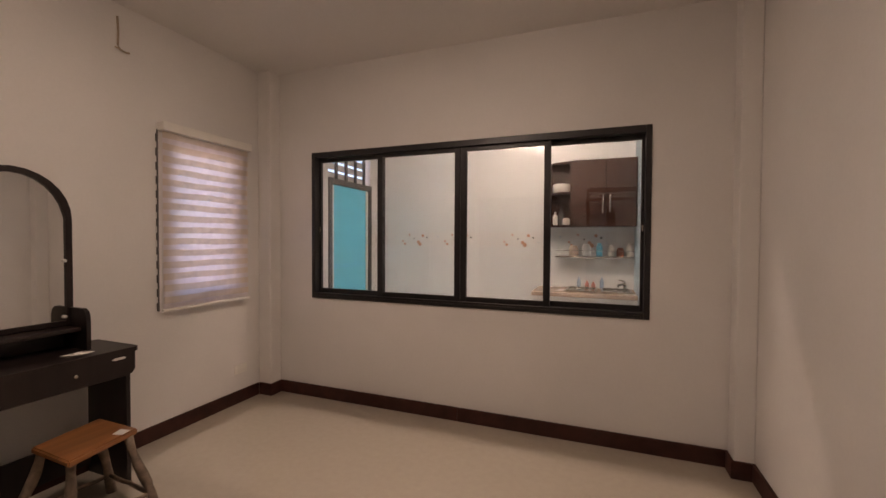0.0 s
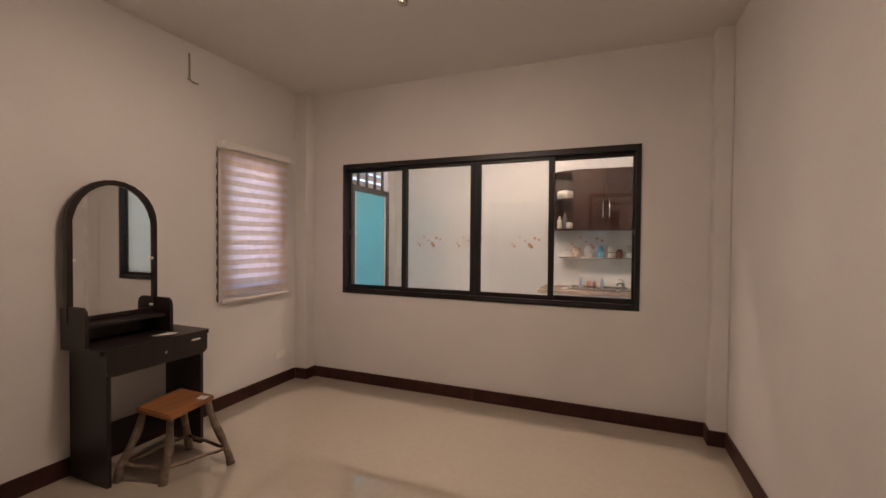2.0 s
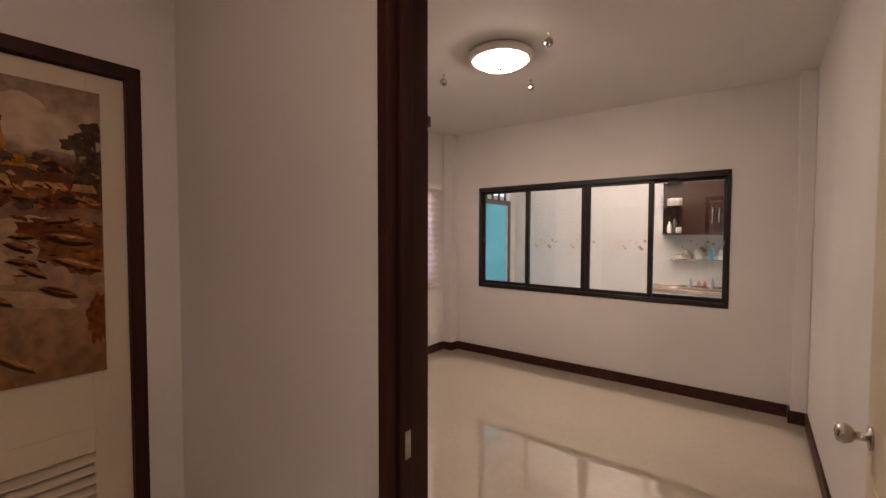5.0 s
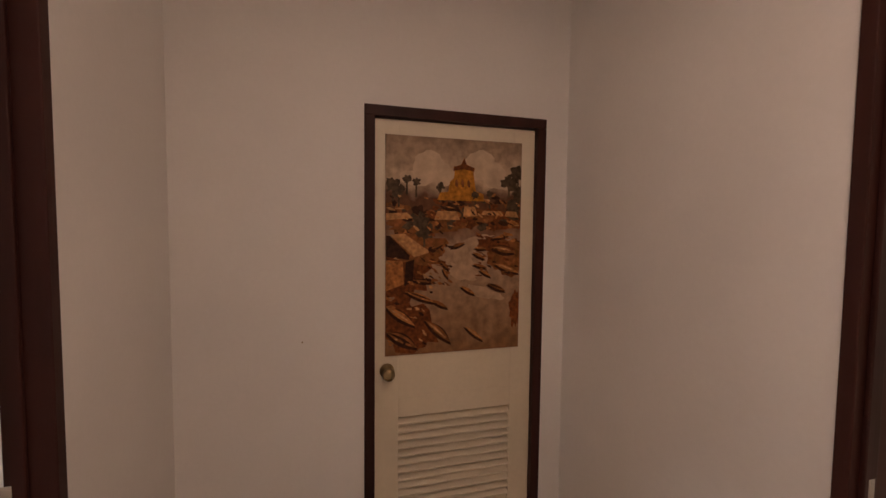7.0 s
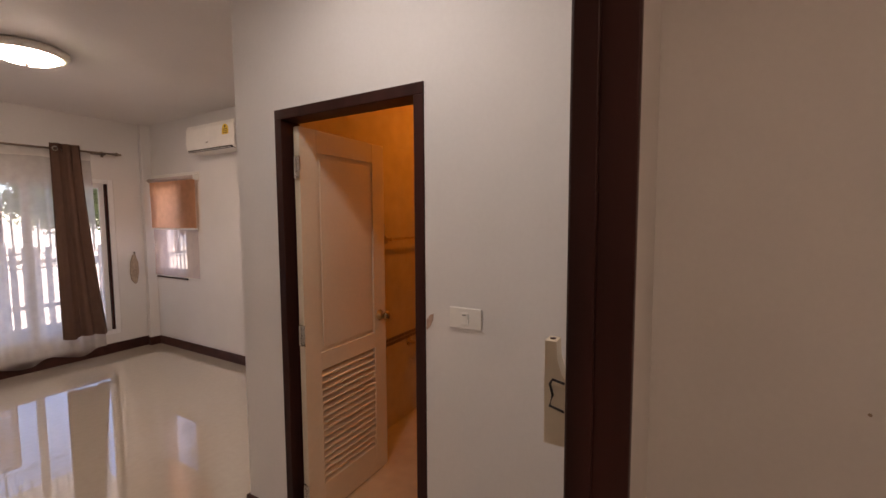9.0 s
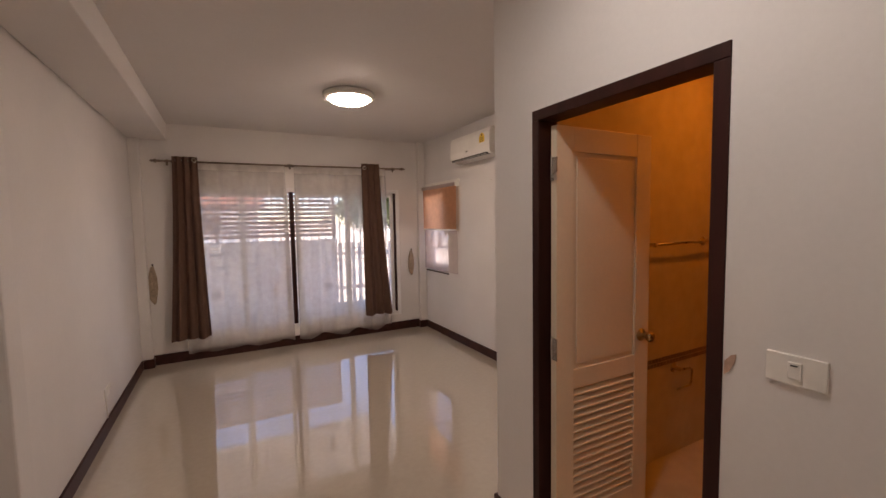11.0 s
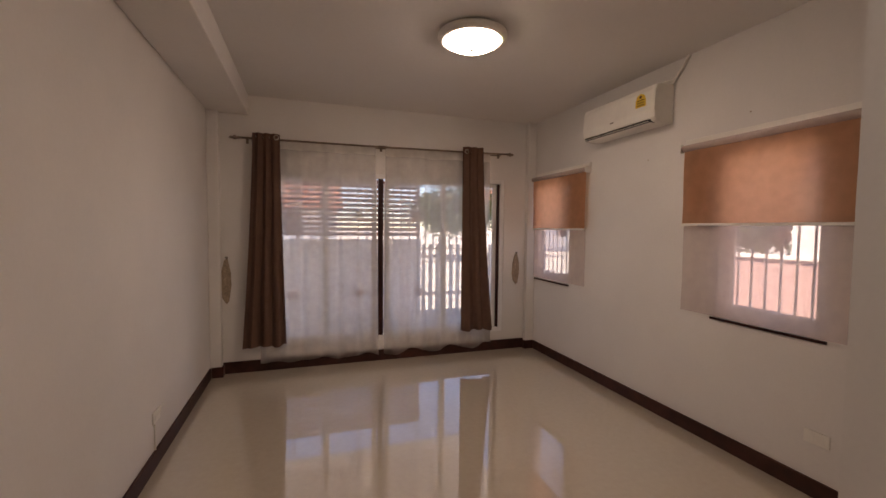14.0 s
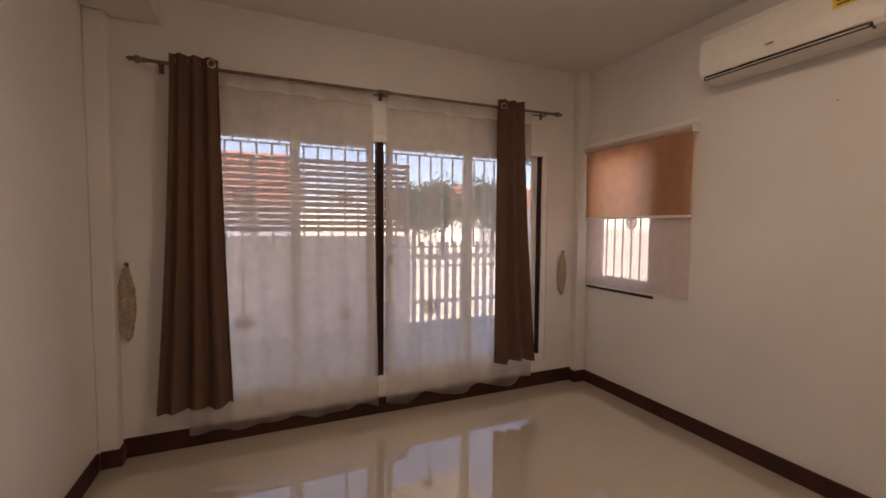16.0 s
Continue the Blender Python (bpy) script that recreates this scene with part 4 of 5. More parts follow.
for i, (a, b, c, d) in enumerate((((0.36, 0.335), (0.50, 0.335), (0.53, 0.375), (0.34, 0.375)), ((0.56, 0.31), (0.64, 0.315), (0.66, 0.355), (0.55, 0.36)), ((0.70, 0.33), (0.84, 0.33), (0.86, 0.35), (0.69, 0.35)),
                                  ((0.03, 0.445), (0.13, 0.44), (0.315, 0.525), (0.20, 0.548)), ((0.004, 0.35), (0.15, 0.345), (0.19, 0.37), (0.004, 0.38)), ((0.88, 0.33), (0.96, 0.33), (0.98, 0.36), (0.87, 0.355)))):
    patch("roof", P_ROOF, [a, b, c, d], 0.0034 + 0.00004 * i)
patch("hut", P_BOAT, [(0.004, 0.45), (0.03, 0.45), (0.17, 0.54), (0.16, 0.56), (0.004, 0.545)], 0.0037)
patch("hut", P_HULL, [(0.004, 0.56), (0.12, 0.565), (0.13, 0.67), (0.004, 0.70)], 0.0036)
patch("hut", P_BOAT, [(0.14, 0.57), (0.20, 0.56), (0.19, 0.66), (0.13, 0.68)], 0.00365)
for i, (u, v, a, b, q) in enumerate(((0.11, 0.93, 0.28, 0.06, 30), (0.10, 0.82, 0.28, 0.05, 35), (0.37, 0.90, 0.28, 0.05, 42), (0.24, 0.735, 0.26, 0.035, 22), (0.38, 0.77, 0.15, 0.025, 28),
                                     (0.59, 0.71, 0.14, 0.025, 30), (0.81, 0.70, 0.17, 0.032, 22), (0.64, 0.92, 0.20, 0.028, 38), (0.41, 0.585, 0.12, 0.022, 45), (0.42, 0.625, 0.10, 0.02, 60),
                                     (0.51, 0.495, 0.12, 0.025, -18), (0.67, 0.545, 0.12, 0.024, 25), (0.68, 0.595, 0.13, 0.02, 15), (0.89, 0.61, 0.22, 0.04, 20), (0.86, 0.52, 0.20, 0.05, 12), (0.84, 0.455, 0.14, 0.02, -10),
                                     (0.36, 0.50, 0.12, 0.02, -25), (0.68, 0.51, 0.10, 0.02, 5), (0.27, 0.66, 0.18, 0.03, 5), (0.72, 0.63, 0.12, 0.02, 30))):
    patch("boat", P_BOAT, hull(u, v + 0.006, a, b, q), 0.0040 + 0.00001 * i)
    patch("boat", P_HULL if i % 2 else P_MUD, hull(u + 0.004, v - 0.002, a * 0.92, b * 0.6, q), 0.0043 + 0.00001 * i)
    if b > 0.026:
        patch("boat", P_ROOF if i % 3 else P_BOAT, hull(u - 0.004, v - 0.008, a * 0.7, b * 0.2, q), 0.0046 + 0.00001 * i)
for i in range(150):
    r = random.Random(500 + i)
    side = i % 4
    if side == 0:
        u, v = r.uniform(0.01, 0.34), r.uniform(0.54, 0.97)
    elif side == 1:
        u, v = r.uniform(0.66, 0.99), r.uniform(0.42, 0.64)
    elif side == 2:
        u, v = r.uniform(0.02, 0.98), r.uniform(0.27, 0.42)
    else:
        u, v = r.uniform(0.30, 0.46), r.uniform(0.40, 0.68)
    patch("stroke", (P_BOAT, P_HUT, P_HULL, P_MUD, P_ROOF, P_BOAT)[i % 6], blob(u, v, r.uniform(0.010, 0.030), r.uniform(0.004, 0.010), r.uniform(5, 45), 7, 0.4, i), 0.0050 + 0.000006 * i)

# ---- bathroom: open door and fittings ----
t = thing("door_3", (-1.44, -4.69, 0.005), "cream louvred bathroom door standing open inwards", "door", kind="structure")
louvred_leaf(t, -2.055, -1.425, 0.03, 1.988, -4.665, 0.035, "y", 1, 0.795, slats=17)
knob(t, (-1.995, -4.665, 0.985), "y", 1, M_BRASS, "brass door knob")
for z in (1.80, 1.0, 0.2):
    hinge(t, (-1.418, -4.688, z), "y")
t = thing("towel_rail", (-2.7, -4.9, 1.43), "brass towel rail on the bathroom wall", "towel rail")
bm = bmesh.new()
tube(bm, [(-2.28, -4.88, 1.415), (-3.13, -4.88, 1.415)], 0.008, 12)
part("bar", bm, M_BRASS, t, "", True)
for x in (-2.40, -2.975):
    bm = bmesh.new()
    lathe(bm, [(0.028, 0), (0.028, 0.006), (0.010, 0.012), (0.010, 0.05), (0.015, 0.055), (0.013, 0.066)], (x, -4.93, 1.415), "y", 16)
    part("post", bm, M_BRASS, t, "", True)
t = thing("paper_holder", (-2.72, -4.9, 0.52), "brass paper holder on the bathroom wall", "paper holder")
bm = bmesh.new()
lathe(bm, [(0.034, 0), (0.034, 0.006), (0.014, 0.012), (0.011, 0.05)], (-2.69, -4.93, 0.60), "y", 16)
part("rose", bm, M_BRASS, t, "", True)
bm = bmesh.new()
tube(bm, [(-2.69, -4.882, 0.60), (-2.79, -4.882, 0.592), (-2.815, -4.882, 0.58), (-2.81, -4.882, 0.50), (-2.79, -4.882, 0.475), (-2.66, -4.882, 0.475)], 0.007, 8)
part("arm", bm, M_BRASS, t, "bent brass arm", True)
t = thing("picture", (-3.56, -4.92, 1.57), "framed picture of folded towels on the bathroom wall", "picture")
bm = bmesh.new()
for d in ((-3.79, -3.745, -4.93, -4.895, 1.575, 2.10), (-3.395, -3.35, -4.93, -4.895, 1.575, 2.10), (-3.745, -3.395, -4.93, -4.895, 2.045, 2.10), (-3.745, -3.395, -4.93, -4.895, 1.575, 1.63)):
    box(bm, *d, 0.004)
part("picture_frame", bm, M_WOOD, t, "dark wooden frame")
boxed("print", (-3.745, -3.395, -4.925, -4.916, 1.63, 2.045), M_HUTB, t, "brown printed ground")
for z0, z1, x0 in ((1.67, 1.74, -3.41), (1.745, 1.99, -3.43)):
    boxed("printed_towel", (-3.74, x0, -4.9155, -4.914, z0, z1), M_RATTAN, t, "pale printed towel", 0.0004)
bm = bmesh.new()
lathe(bm, [(0.018, 0), (0.018, 0.006), (0.008, 0.01), (0.007, 0.03), (0.012, 0.036)], (-3.12, -4.93, 1.935), "y", 12)
solid("wall_hook", bm, M_BRASS, "small brass hook on the bathroom wall", "hook", smooth=True)
bm = bmesh.new()
lathe(bm, [(0.10, 0), (0.095, -0.008), (0.085, -0.012), (0.01, -0.013)], (-2.76, -4.24, H), sides=28)
solid("bathroom_lamp", bm, mat("lit_amber_glass", (0.8, 0.5, 0.2), 0.3, emit=(1.0, 0.34, 0.045), strength=BATH), "flat amber downlight on the bathroom ceiling, lit", "ceiling lamp", smooth=True)

bm = bmesh.new()
for k in range(54):
    x = -2.05 - 0.032 * k
    for z, o in ((0.645, 0), (0.675, 0.016)):
        prism(bm, [(x - 0.013 - o, z - 0.012), (x + 0.010 - o, z - 0.012), (x + 0.013 - o, z + 0.012), (x - 0.010 - o, z + 0.012)], "y", -4.9295, -4.926)
solid("trim_mosaic_band", bm, mat("brown_mosaic_glaze", (0.17, 0.10, 0.065), 0.3, grain=30, grain_amt=0.2, stain=6, stain_amt=0.2), "brown mosaic border on the bathroom tiles", "mosaic", "structure")
bm = bmesh.new()
prism(bm, [(-3.945, 1.135), (-3.93, 1.15), (-3.918, 1.175), (-3.915, 1.20), (-3.928, 1.195), (-3.944, 1.175)], "x", -1.3797, -1.376)
solid("tape_scrap", bm, mat("old_tape", (0.50, 0.33, 0.25), 0.6, grain=40, grain_amt=0.2), "curled scrap of old brown tape on the wall", "tape")
bm = bmesh.new()
lathe(bm, [(0.004, 0), (0.004, 0.003), (0.002, 0.004)], (-1.38, -2.72, 1.09), "x", 8)
solid("nail", bm, M_RATTAN, "small old nail in the hall wall", "nail")

# ---- living room: wide window, curtains ----
t = thing("window_3", (-1.01, -8.93, 0.22), "wide white aluminium sliding window", "window", kind="structure")
LX0, LX1, LZ0, LZ1 = -2.38, 0.33, 0.22, 2.03
bm = bmesh.new()
for d in ((LX0, LX0 + 0.05, -8.975, -8.885, LZ0, LZ1), (LX1 - 0.05, LX1, -8.975, -8.885, LZ0, LZ1), (LX0 + 0.05, LX1 - 0.05, -8.975, -8.885, LZ1 - 0.05, LZ1), (LX0 + 0.05, LX1 - 0.05, -8.975, -8.885, LZ0, LZ0 + 0.05)):
    box(bm, *d, 0.003)
part("window_frame", bm, M_PVC, t)
for a, b, yy in ((-0.36, 0.28, -8.925), (-0.87, -0.30, -8.955), (-1.66, -0.955, -8.925), (-2.305, -1.60, -8.955)):
    bm = bmesh.new()
    w = 0.05
    z0, z1 = LZ0 + 0.05, LZ1 - 0.05
    for d in ((a, a + w, yy, yy + 0.026, z0, z1), (b - w, b, yy, yy + 0.026, z0, z1), (a + w, b - w, yy, yy + 0.026, z1 - 0.045, z1), (a + w, b - w, yy, yy + 0.026, z0, z0 + 0.05)):
        box(bm, *d, 0.002)
    s = part("sash", bm, M_PVC, t)
    p = boxed("pane", (a + w, b - w, yy + 0.010, yy + 0.015, z0 + 0.05, z1 - 0.045), M_GLASS, s)
    p.visible_shadow = False
boxed("meeting_stile", (-0.935, -0.885, -8.96, -8.90, LZ0 + 0.05, LZ1 - 0.05), M_WOOD, t, "dark stile between the sashes", 0.002)
boxed("side_stile", (-2.33, -2.308, -8.96, -8.90, LZ0 + 0.05, LZ1 - 0.05), M_WOOD, t, "dark stile at the jamb", 0.002)
boxed("catch", (-1.00, -0.965, -8.895, -8.88, 1.10, 1.16), M_BRASS, t, "small brass window catch", 0.003)


def grille(nm, u0, u1, z0, z1, d, axis, bars, rails, flowers, label):
    """A security grille of thin bars, rails and round flower rosettes, in a plane across an axis."""
    mid = (u0 + u1) / 2
    t = thing(nm, (d, mid, z0) if axis == "x" else (mid, d, z0), label, "window grille")
    def P(u, z, o=0.0):
        return (d + o, u, z) if axis == "x" else (u, d + o, z)
    for u, za, zb in bars:
        bm = bmesh.new()
        tube(bm, [P(u, za), P(u, zb)], 0.0075, 6)
        part("bar", bm, M_IRON, t)
    for z in rails:
        bm = bmesh.new()
        tube(bm, [P(u0, z, 0.011), P(u1, z, 0.011)], 0.0065, 6)
        part("rail", bm, M_IRON, t)
    for u, z in flowers:
        bm = bmesh.new()
        tube(bm, [P(u + 0.050 * math.cos(a), z + 0.050 * math.sin(a), 0.012) for a in (2 * math.pi * k / 20 for k in range(21))], 0.0065, 6, False)
        for k in range(5):
            a = radians(90 + 72 * k)
            tube(bm, [P(u + r * math.cos(a) + w * math.sin(a), z + r * math.sin(a) - w * math.cos(a), 0.012) for r, w in ((0.006, 0), (0.022, 0.013), (0.044, 0.010), (0.048, 0), (0.044, -0.010), (0.022, -0.013), (0.006, 0))], 0.0075, 5)
        tube(bm, [P(u, z, 0.006), P(u, z, 0.020)], 0.016, 10)
        part("rosette", bm, M_GILT, t, "gilt flower rosette")
    return t


PANEL = (0.0, -0.683, -1.355, -2.03)
barsu = [(c + 0.0955 * k, 0.21 if k in (0, -3) else 1.215, 1.93) for c in PANEL for k in range(-3, 4)] + [(c + 0.0955 * (k + 0.5), 1.93, 2.02) for c in PANEL for k in (-3, -1, 0, 2)]
grille("window_grille", LX0, LX1, 0.21, 2.02, -9.03, "y", barsu, (0.31, 1.06, 1.215, 1.93, 2.015), [(c, z) for c in PANEL for z in (1.575, 0.72)],
       "white iron grille with gilt flowers outside the window")


def folds(nm, x0t, x1t, x0b, x1b, zt, zb, y, amp, waves, m, parent, seed, label="", hem=0.0, cols=90, rows=26, fan=1.0):
    """A hanging cloth: folds that deepen downwards, edges that drift from top to bottom."""
    r = random.Random(seed)
    ph, ph2 = r.uniform(0, 6), r.uniform(0, 6)
    bm = bmesh.new()
    grid = []
    for j in range(rows + 1):
        s = j / rows
        row = []
        for i in range(cols + 1):
            q = i / cols
            e = s ** fan
            x = (x0t + (x0b - x0t) * e) * (1 - q) + (x1t + (x1b - x1t) * e) * q
            w = math.sin(2 * math.pi * waves * q + ph + 0.5 * math.sin(3 * q + ph2)) + 0.18 * math.sin(2 * math.pi * waves * 2.3 * q + ph2 + s)
            yy = y + amp * (0.55 + 0.45 * s) * w
            z = zt + (zb - zt) * s + (hem * (0.6 * math.sin(2 * math.pi * waves * 0.5 * q + ph) + 0.4 * math.sin(17 * q + ph2)) * s ** 4)
            row.append(bm.verts.new((x, yy, z)))
        grid.append(row)
    for j in range(rows):
        for i in range(cols):
            bm.faces.new((grid[j][i], grid[j][i + 1], grid[j + 1][i + 1], grid[j + 1][i]))
    return part(nm, bm, m, parent, label, True)


t = thing("curtain_rod", (-0.96, -8.80, 2.30), "thin silver-brown curtain rod with scrolled ends", "curtain rod")
bm = bmesh.new()
tube(bm, [(0.46, -8.79, 2.292), (-0.96, -8.79, 2.300), (-2.36, -8.79, 2.318)], 0.010, 12)
tube(bm, [(0.36, -8.84, 2.285), (-0.96, -8.84, 2.292), (-2.30, -8.84, 2.306)], 0.006, 10)
part("pole", bm, M_BARK, t, "", True)
for x, s in ((0.46, 1), (-2.36, -1)):
    bm = bmesh.new()
    lathe(bm, [(0.012, 0), (0.016, 0.008 * s), (0.010, 0.016 * s), (0.022, 0.034 * s), (0.020, 0.046 * s), (0.009, 0.058 * s), (0.014, 0.07 * s), (0.004, 0.088 * s)], (x, -8.79, 2.292 if s > 0 else 2.318), "x", 14)
    part("finial", bm, M_BARK, t, "turned end finial", True)
for x, z in ((0.40, 2.29), (-0.905, 2.30), (-2.29, 2.315)):
    bm = bmesh.new()
    box(bm, x - 0.012, x + 0.012, -8.88, -8.872, z - 0.035, z + 0.03, 0.002)
    tube(bm, [(x, -8.872, z - 0.012), (x, -8.80, z - 0.012), (x, -8.79, z + 0.002)], 0.005, 8)
    part("bracket", bm, M_BARK, t)
boxed("coupling", (-0.86, -0.95, -8.803, -8.777, 2.288, 2.312), M_BARK, t, "metal coupling", 0.004)

for nm, a in (("curtain", (0.345, 0.10, 0.455, 0.055, 2.345, 0.27, 5)), ("curtain", (-1.80, -2.055, -1.80, -2.20, 2.365, 0.285, 9))):
    t = thing(nm, ((a[0] + a[1]) / 2, -8.79, 0.28), "taupe blackout curtain with steel eyelets, gathered aside", "curtain", "taupe curtains")
    folds("cloth", a[0], a[1], a[2], a[3], a[4], a[5], -8.762, 0.030, 3.2, M_CURT, t, a[6], "", 0.012, 96, 26, 1.4)
    for k in range(4):
        x = a[0] + (a[1] - a[0]) * (0.14 + 0.24 * k)
        bm = bmesh.new()
        tube(bm, [(x + 0.004 * math.sin(q), -8.79 + 0.024 * math.cos(q), 2.303 + 0.024 * math.sin(q)) for q in (2 * math.pi * i / 18 for i in range(19))], 0.005, 6, False)
        part("eyelet", bm, M_CHROME, t, "round steel eyelet", True)
    xe = a[1] + 0.03 if nm and a[6] == 5 else a[0] - 0.035
    bm = bmesh.new()
    tube(bm, [(xe + 0.020 * math.cos(q), -8.726, 2.303 + 0.022 * math.sin(q)) for q in (2 * math.pi * i / 18 for i in range(19))], 0.0055, 6, False)
    part("eyelet", bm, M_CHROME, t, "round steel eyelet", True)

for a in ((0.30, -0.835, 0.30, -0.875, 21, 5.0), (-0.945, -2.16, -0.935, -2.20, 34, 5.6)):
    t = thing("sheer_curtain", ((a[0] + a[1]) / 2, -8.835, 0.09), "white translucent voile curtain, drawn across", "sheer curtain", "white sheers")
    folds("cloth", a[0], a[1], a[2], a[3], 2.30, 0.085, -8.835, 0.020, a[5], M_SHEER, t, a[4], "", 0.030, 170, 36)
    folds("heading", a[0], a[1], a[0], a[1], 2.312, 2.215, -8.822, 0.016, a[5], M_HEAD, t, a[4], "doubled gathered heading", 0.006, 170, 6)

for x, zt, zb, nm in ((0.60, 1.14, 0.69, 3), (-2.545, 1.16, 0.78, 4)):
    t = thing("curtain_tieback", (x, -8.87, zb), "woven straw curtain tieback hung on the wall", "tieback", "straw tiebacks")
    bm = bmesh.new()
    L = zt - zb
    prism(bm, [(x - 0.012, zt), (x + 0.018, zt - 0.02), (x + 0.044, zt - L * 0.3), (x + 0.052, zt - L * 0.62), (x + 0.04, zt - L * 0.85), (x + 0.0, zb), (x - 0.022, zb + 0.03), (x - 0.044, zt - L * 0.6), (x - 0.04, zt - L * 0.3)], "y", -8.872, -8.856)
    bmesh.ops.bevel(bm, geom=bm.edges[:], offset=0.004, segments=1, affect="EDGES")
    part("band", bm, M_RATTAN, t)
    bm = bmesh.new()
    lathe(bm, [(0.009, 0), (0.009, 0.01), (0.005, 0.014), (0.012, 0.022)], (x - 0.004, -8.88, zt + 0.006), "y", 12)
    part("hook", bm, M_CHROME, t, "small steel hook", True)


# ---- living room: the two west windows with roller blinds ----
def blind_window(n, w0, w1, b0, b1, top, roll, low):
    t = thing("window_%d" % n, (W2 - 0.06, (w0 + w1) / 2, 0.87), "small white-framed window with an iron grille", "window", kind="structure")
    bm = bmesh.new()
    for d in ((-2.885, -2.80, w0, w0 + 0.045, 0.87, 2.02), (-2.885, -2.80, w1 - 0.045, w1, 0.87, 2.02), (-2.885, -2.80, w0 + 0.045, w1 - 0.045, 1.975, 2.02), (-2.885, -2.80, w0 + 0.045, w1 - 0.045, 0.87, 0.915)):
        box(bm, *d, 0.003)
    part("window_frame", bm, M_PVC, t)
    bm = bmesh.new()
    for d in ((-2.86, -2.835, w0 + 0.045, w0 + 0.085, 0.915, 1.975), (-2.86, -2.835, w1 - 0.085, w1 - 0.045, 0.915, 1.975),
              (-2.86, -2.835, w0 + 0.085, w1 - 0.085, 0.915, 0.955), (-2.86, -2.835, w0 + 0.085, w1 - 0.085, 1.935, 1.975)):
        box(bm, *d, 0.002)
    part("sash", bm, M_PVC, t)
    p = boxed("pane", (-2.850, -2.846, w0 + 0.085, w1 - 0.085, 0.955, 1.935), M_GLASS, t)
    p.visible_shadow = False
    boxed("window_sill", (W2 - 0.02, W2 + 0.012, w0 - 0.01, w1 + 0.01, 0.852, 0.868), M_WOOD, t, "thin dark sill strip", 0.002)
    grille("window_grille", w0, w1, 0.86, 2.03, -2.92, "x", [(w0 + 0.06 + k * 0.088, 0.86, 2.03) for k in range(7)], (0.95, 1.50, 1.93), [((w0 + w1) / 2 + 0.0, 1.42)], "white iron grille with a gilt flower")
    c = (b0 + b1) / 2
    t = thing("roller_blind", (W2 + 0.03, c, low), "tan roller blind, half lowered, with a sheer screen below", "window blind", "tan roller blinds")
    boxed("headrail", (W2, W2 + 0.012, b0 - 0.01, b1 + 0.01, top - 0.02, top + 0.035), M_WHITE, t, "pale valance board", 0.003)
    bm = bmesh.new()
    tube(bm, [(W2 + 0.045, b0, top - 0.03), (W2 + 0.045, b1, top - 0.03)], 0.024, 16)
    part("roll", bm, M_NET, t, "rolled pale cloth", True)
    for y in (b0 - 0.004, b1):
        boxed("bracket", (W2, W2 + 0.07, y, y + 0.004, top - 0.06, top), M_WHITE, t)
    bm = bmesh.new()
    g = []
    for j in range(13):
        z = top - 0.045 + (roll - top + 0.045) * j / 12
        g.append([bm.verts.new((W2 + 0.046 + 0.0025 * math.sin(j * 0.5 + i * 0.7), b0 + 0.012 + (b1 - b0 - 0.024) * i / 14, z)) for i in range(15)])
    for j in range(12):
        for i in range(14):
            bm.faces.new((g[j][i], g[j][i + 1], g[j + 1][i + 1], g[j + 1][i]))
    part("cloth", bm, M_ROLL, t, "tan cloth glowing with daylight", True)
    boxed("bottom_rail", (W2 + 0.038, W2 + 0.052, b0 + 0.01, b1 - 0.01, roll - 0.012, roll + 0.006), M_WHITE, t, "", 0.003)
    bm = bmesh.new()
    g = []
    for j in range(9):
        z = roll - 0.012 + (low - roll + 0.012) * j / 8
        g.append([bm.verts.new((W2 + 0.030 + 0.002 * math.sin(j + i), b0 + 0.014 + (b1 - b0 - 0.028) * i / 14, z)) for i in range(15)])
    for j in range(8):
        for i in range(14):
            bm.faces.new((g[j][i], g[j][i + 1], g[j + 1][i + 1], g[j + 1][i]))
    part("screen", bm, M_NET, t, "pale sheer screen", True)


blind_window(4, -8.79, -8.13, -8.80, -7.81, 2.07, 1.46, 0.89)
blind_window(5, -6.50, -5.85, -6.735, -5.72, 2.07, 1.50, 0.88)

# ---- living room: air conditioner ----
t = thing("air_conditioner", (W2, -7.29, 2.26), "cream wall-mounted split air conditioner", "air conditioner")
bm = bmesh.new()
prism(bm, [(W2, 2.265), (W2 + 0.10, 2.262), (W2 + 0.165, 2.275), (W2 + 0.178, 2.30), (W2 + 0.185, 2.36), (W2 + 0.180, 2.50), (W2 + 0.165, 2.54), (W2 + 0.13, 2.548), (W2, 2.548)], "y", -7.70, -6.875)
bmesh.ops.bevel(bm, geom=[e for e in bm.edges if abs(e.verts[0].co.y - e.verts[1].co.y) < 1e-5], offset=0.006, segments=2, affect="EDGES")
body = part("body", bm, M_WHITE, t)
boxed("air_slot", (W2 + 0.105, W2 + 0.182, -7.67, -6.92, 2.268, 2.288), M_BLACK, t, "dark air outlet slot", 0.002)
for k in range(2):
    bm = bmesh.new()
    prism(bm, [(W2 + 0.13, 2.262 + 0.014 * k), (W2 + 0.187, 2.272 + 0.014 * k), (W2 + 0.187, 2.275 + 0.014 * k), (W2 + 0.13, 2.265 + 0.014 * k)], "y", -7.66, -6.93)
    part("vane", bm, M_CHROME if k else M_WHITE, t)
bm = bmesh.new()
prism(bm, [(-7.06, 2.40), (-6.96, 2.40), (-6.96, 2.45), (-6.975, 2.485), (-7.01, 2.50), (-7.045, 2.485), (-7.06, 2.45)], "x", W2 + 0.1835, W2 + 0.1865)
part("energy_label", bm, M_YELLOW, t, "yellow energy label")
bm = bmesh.new()
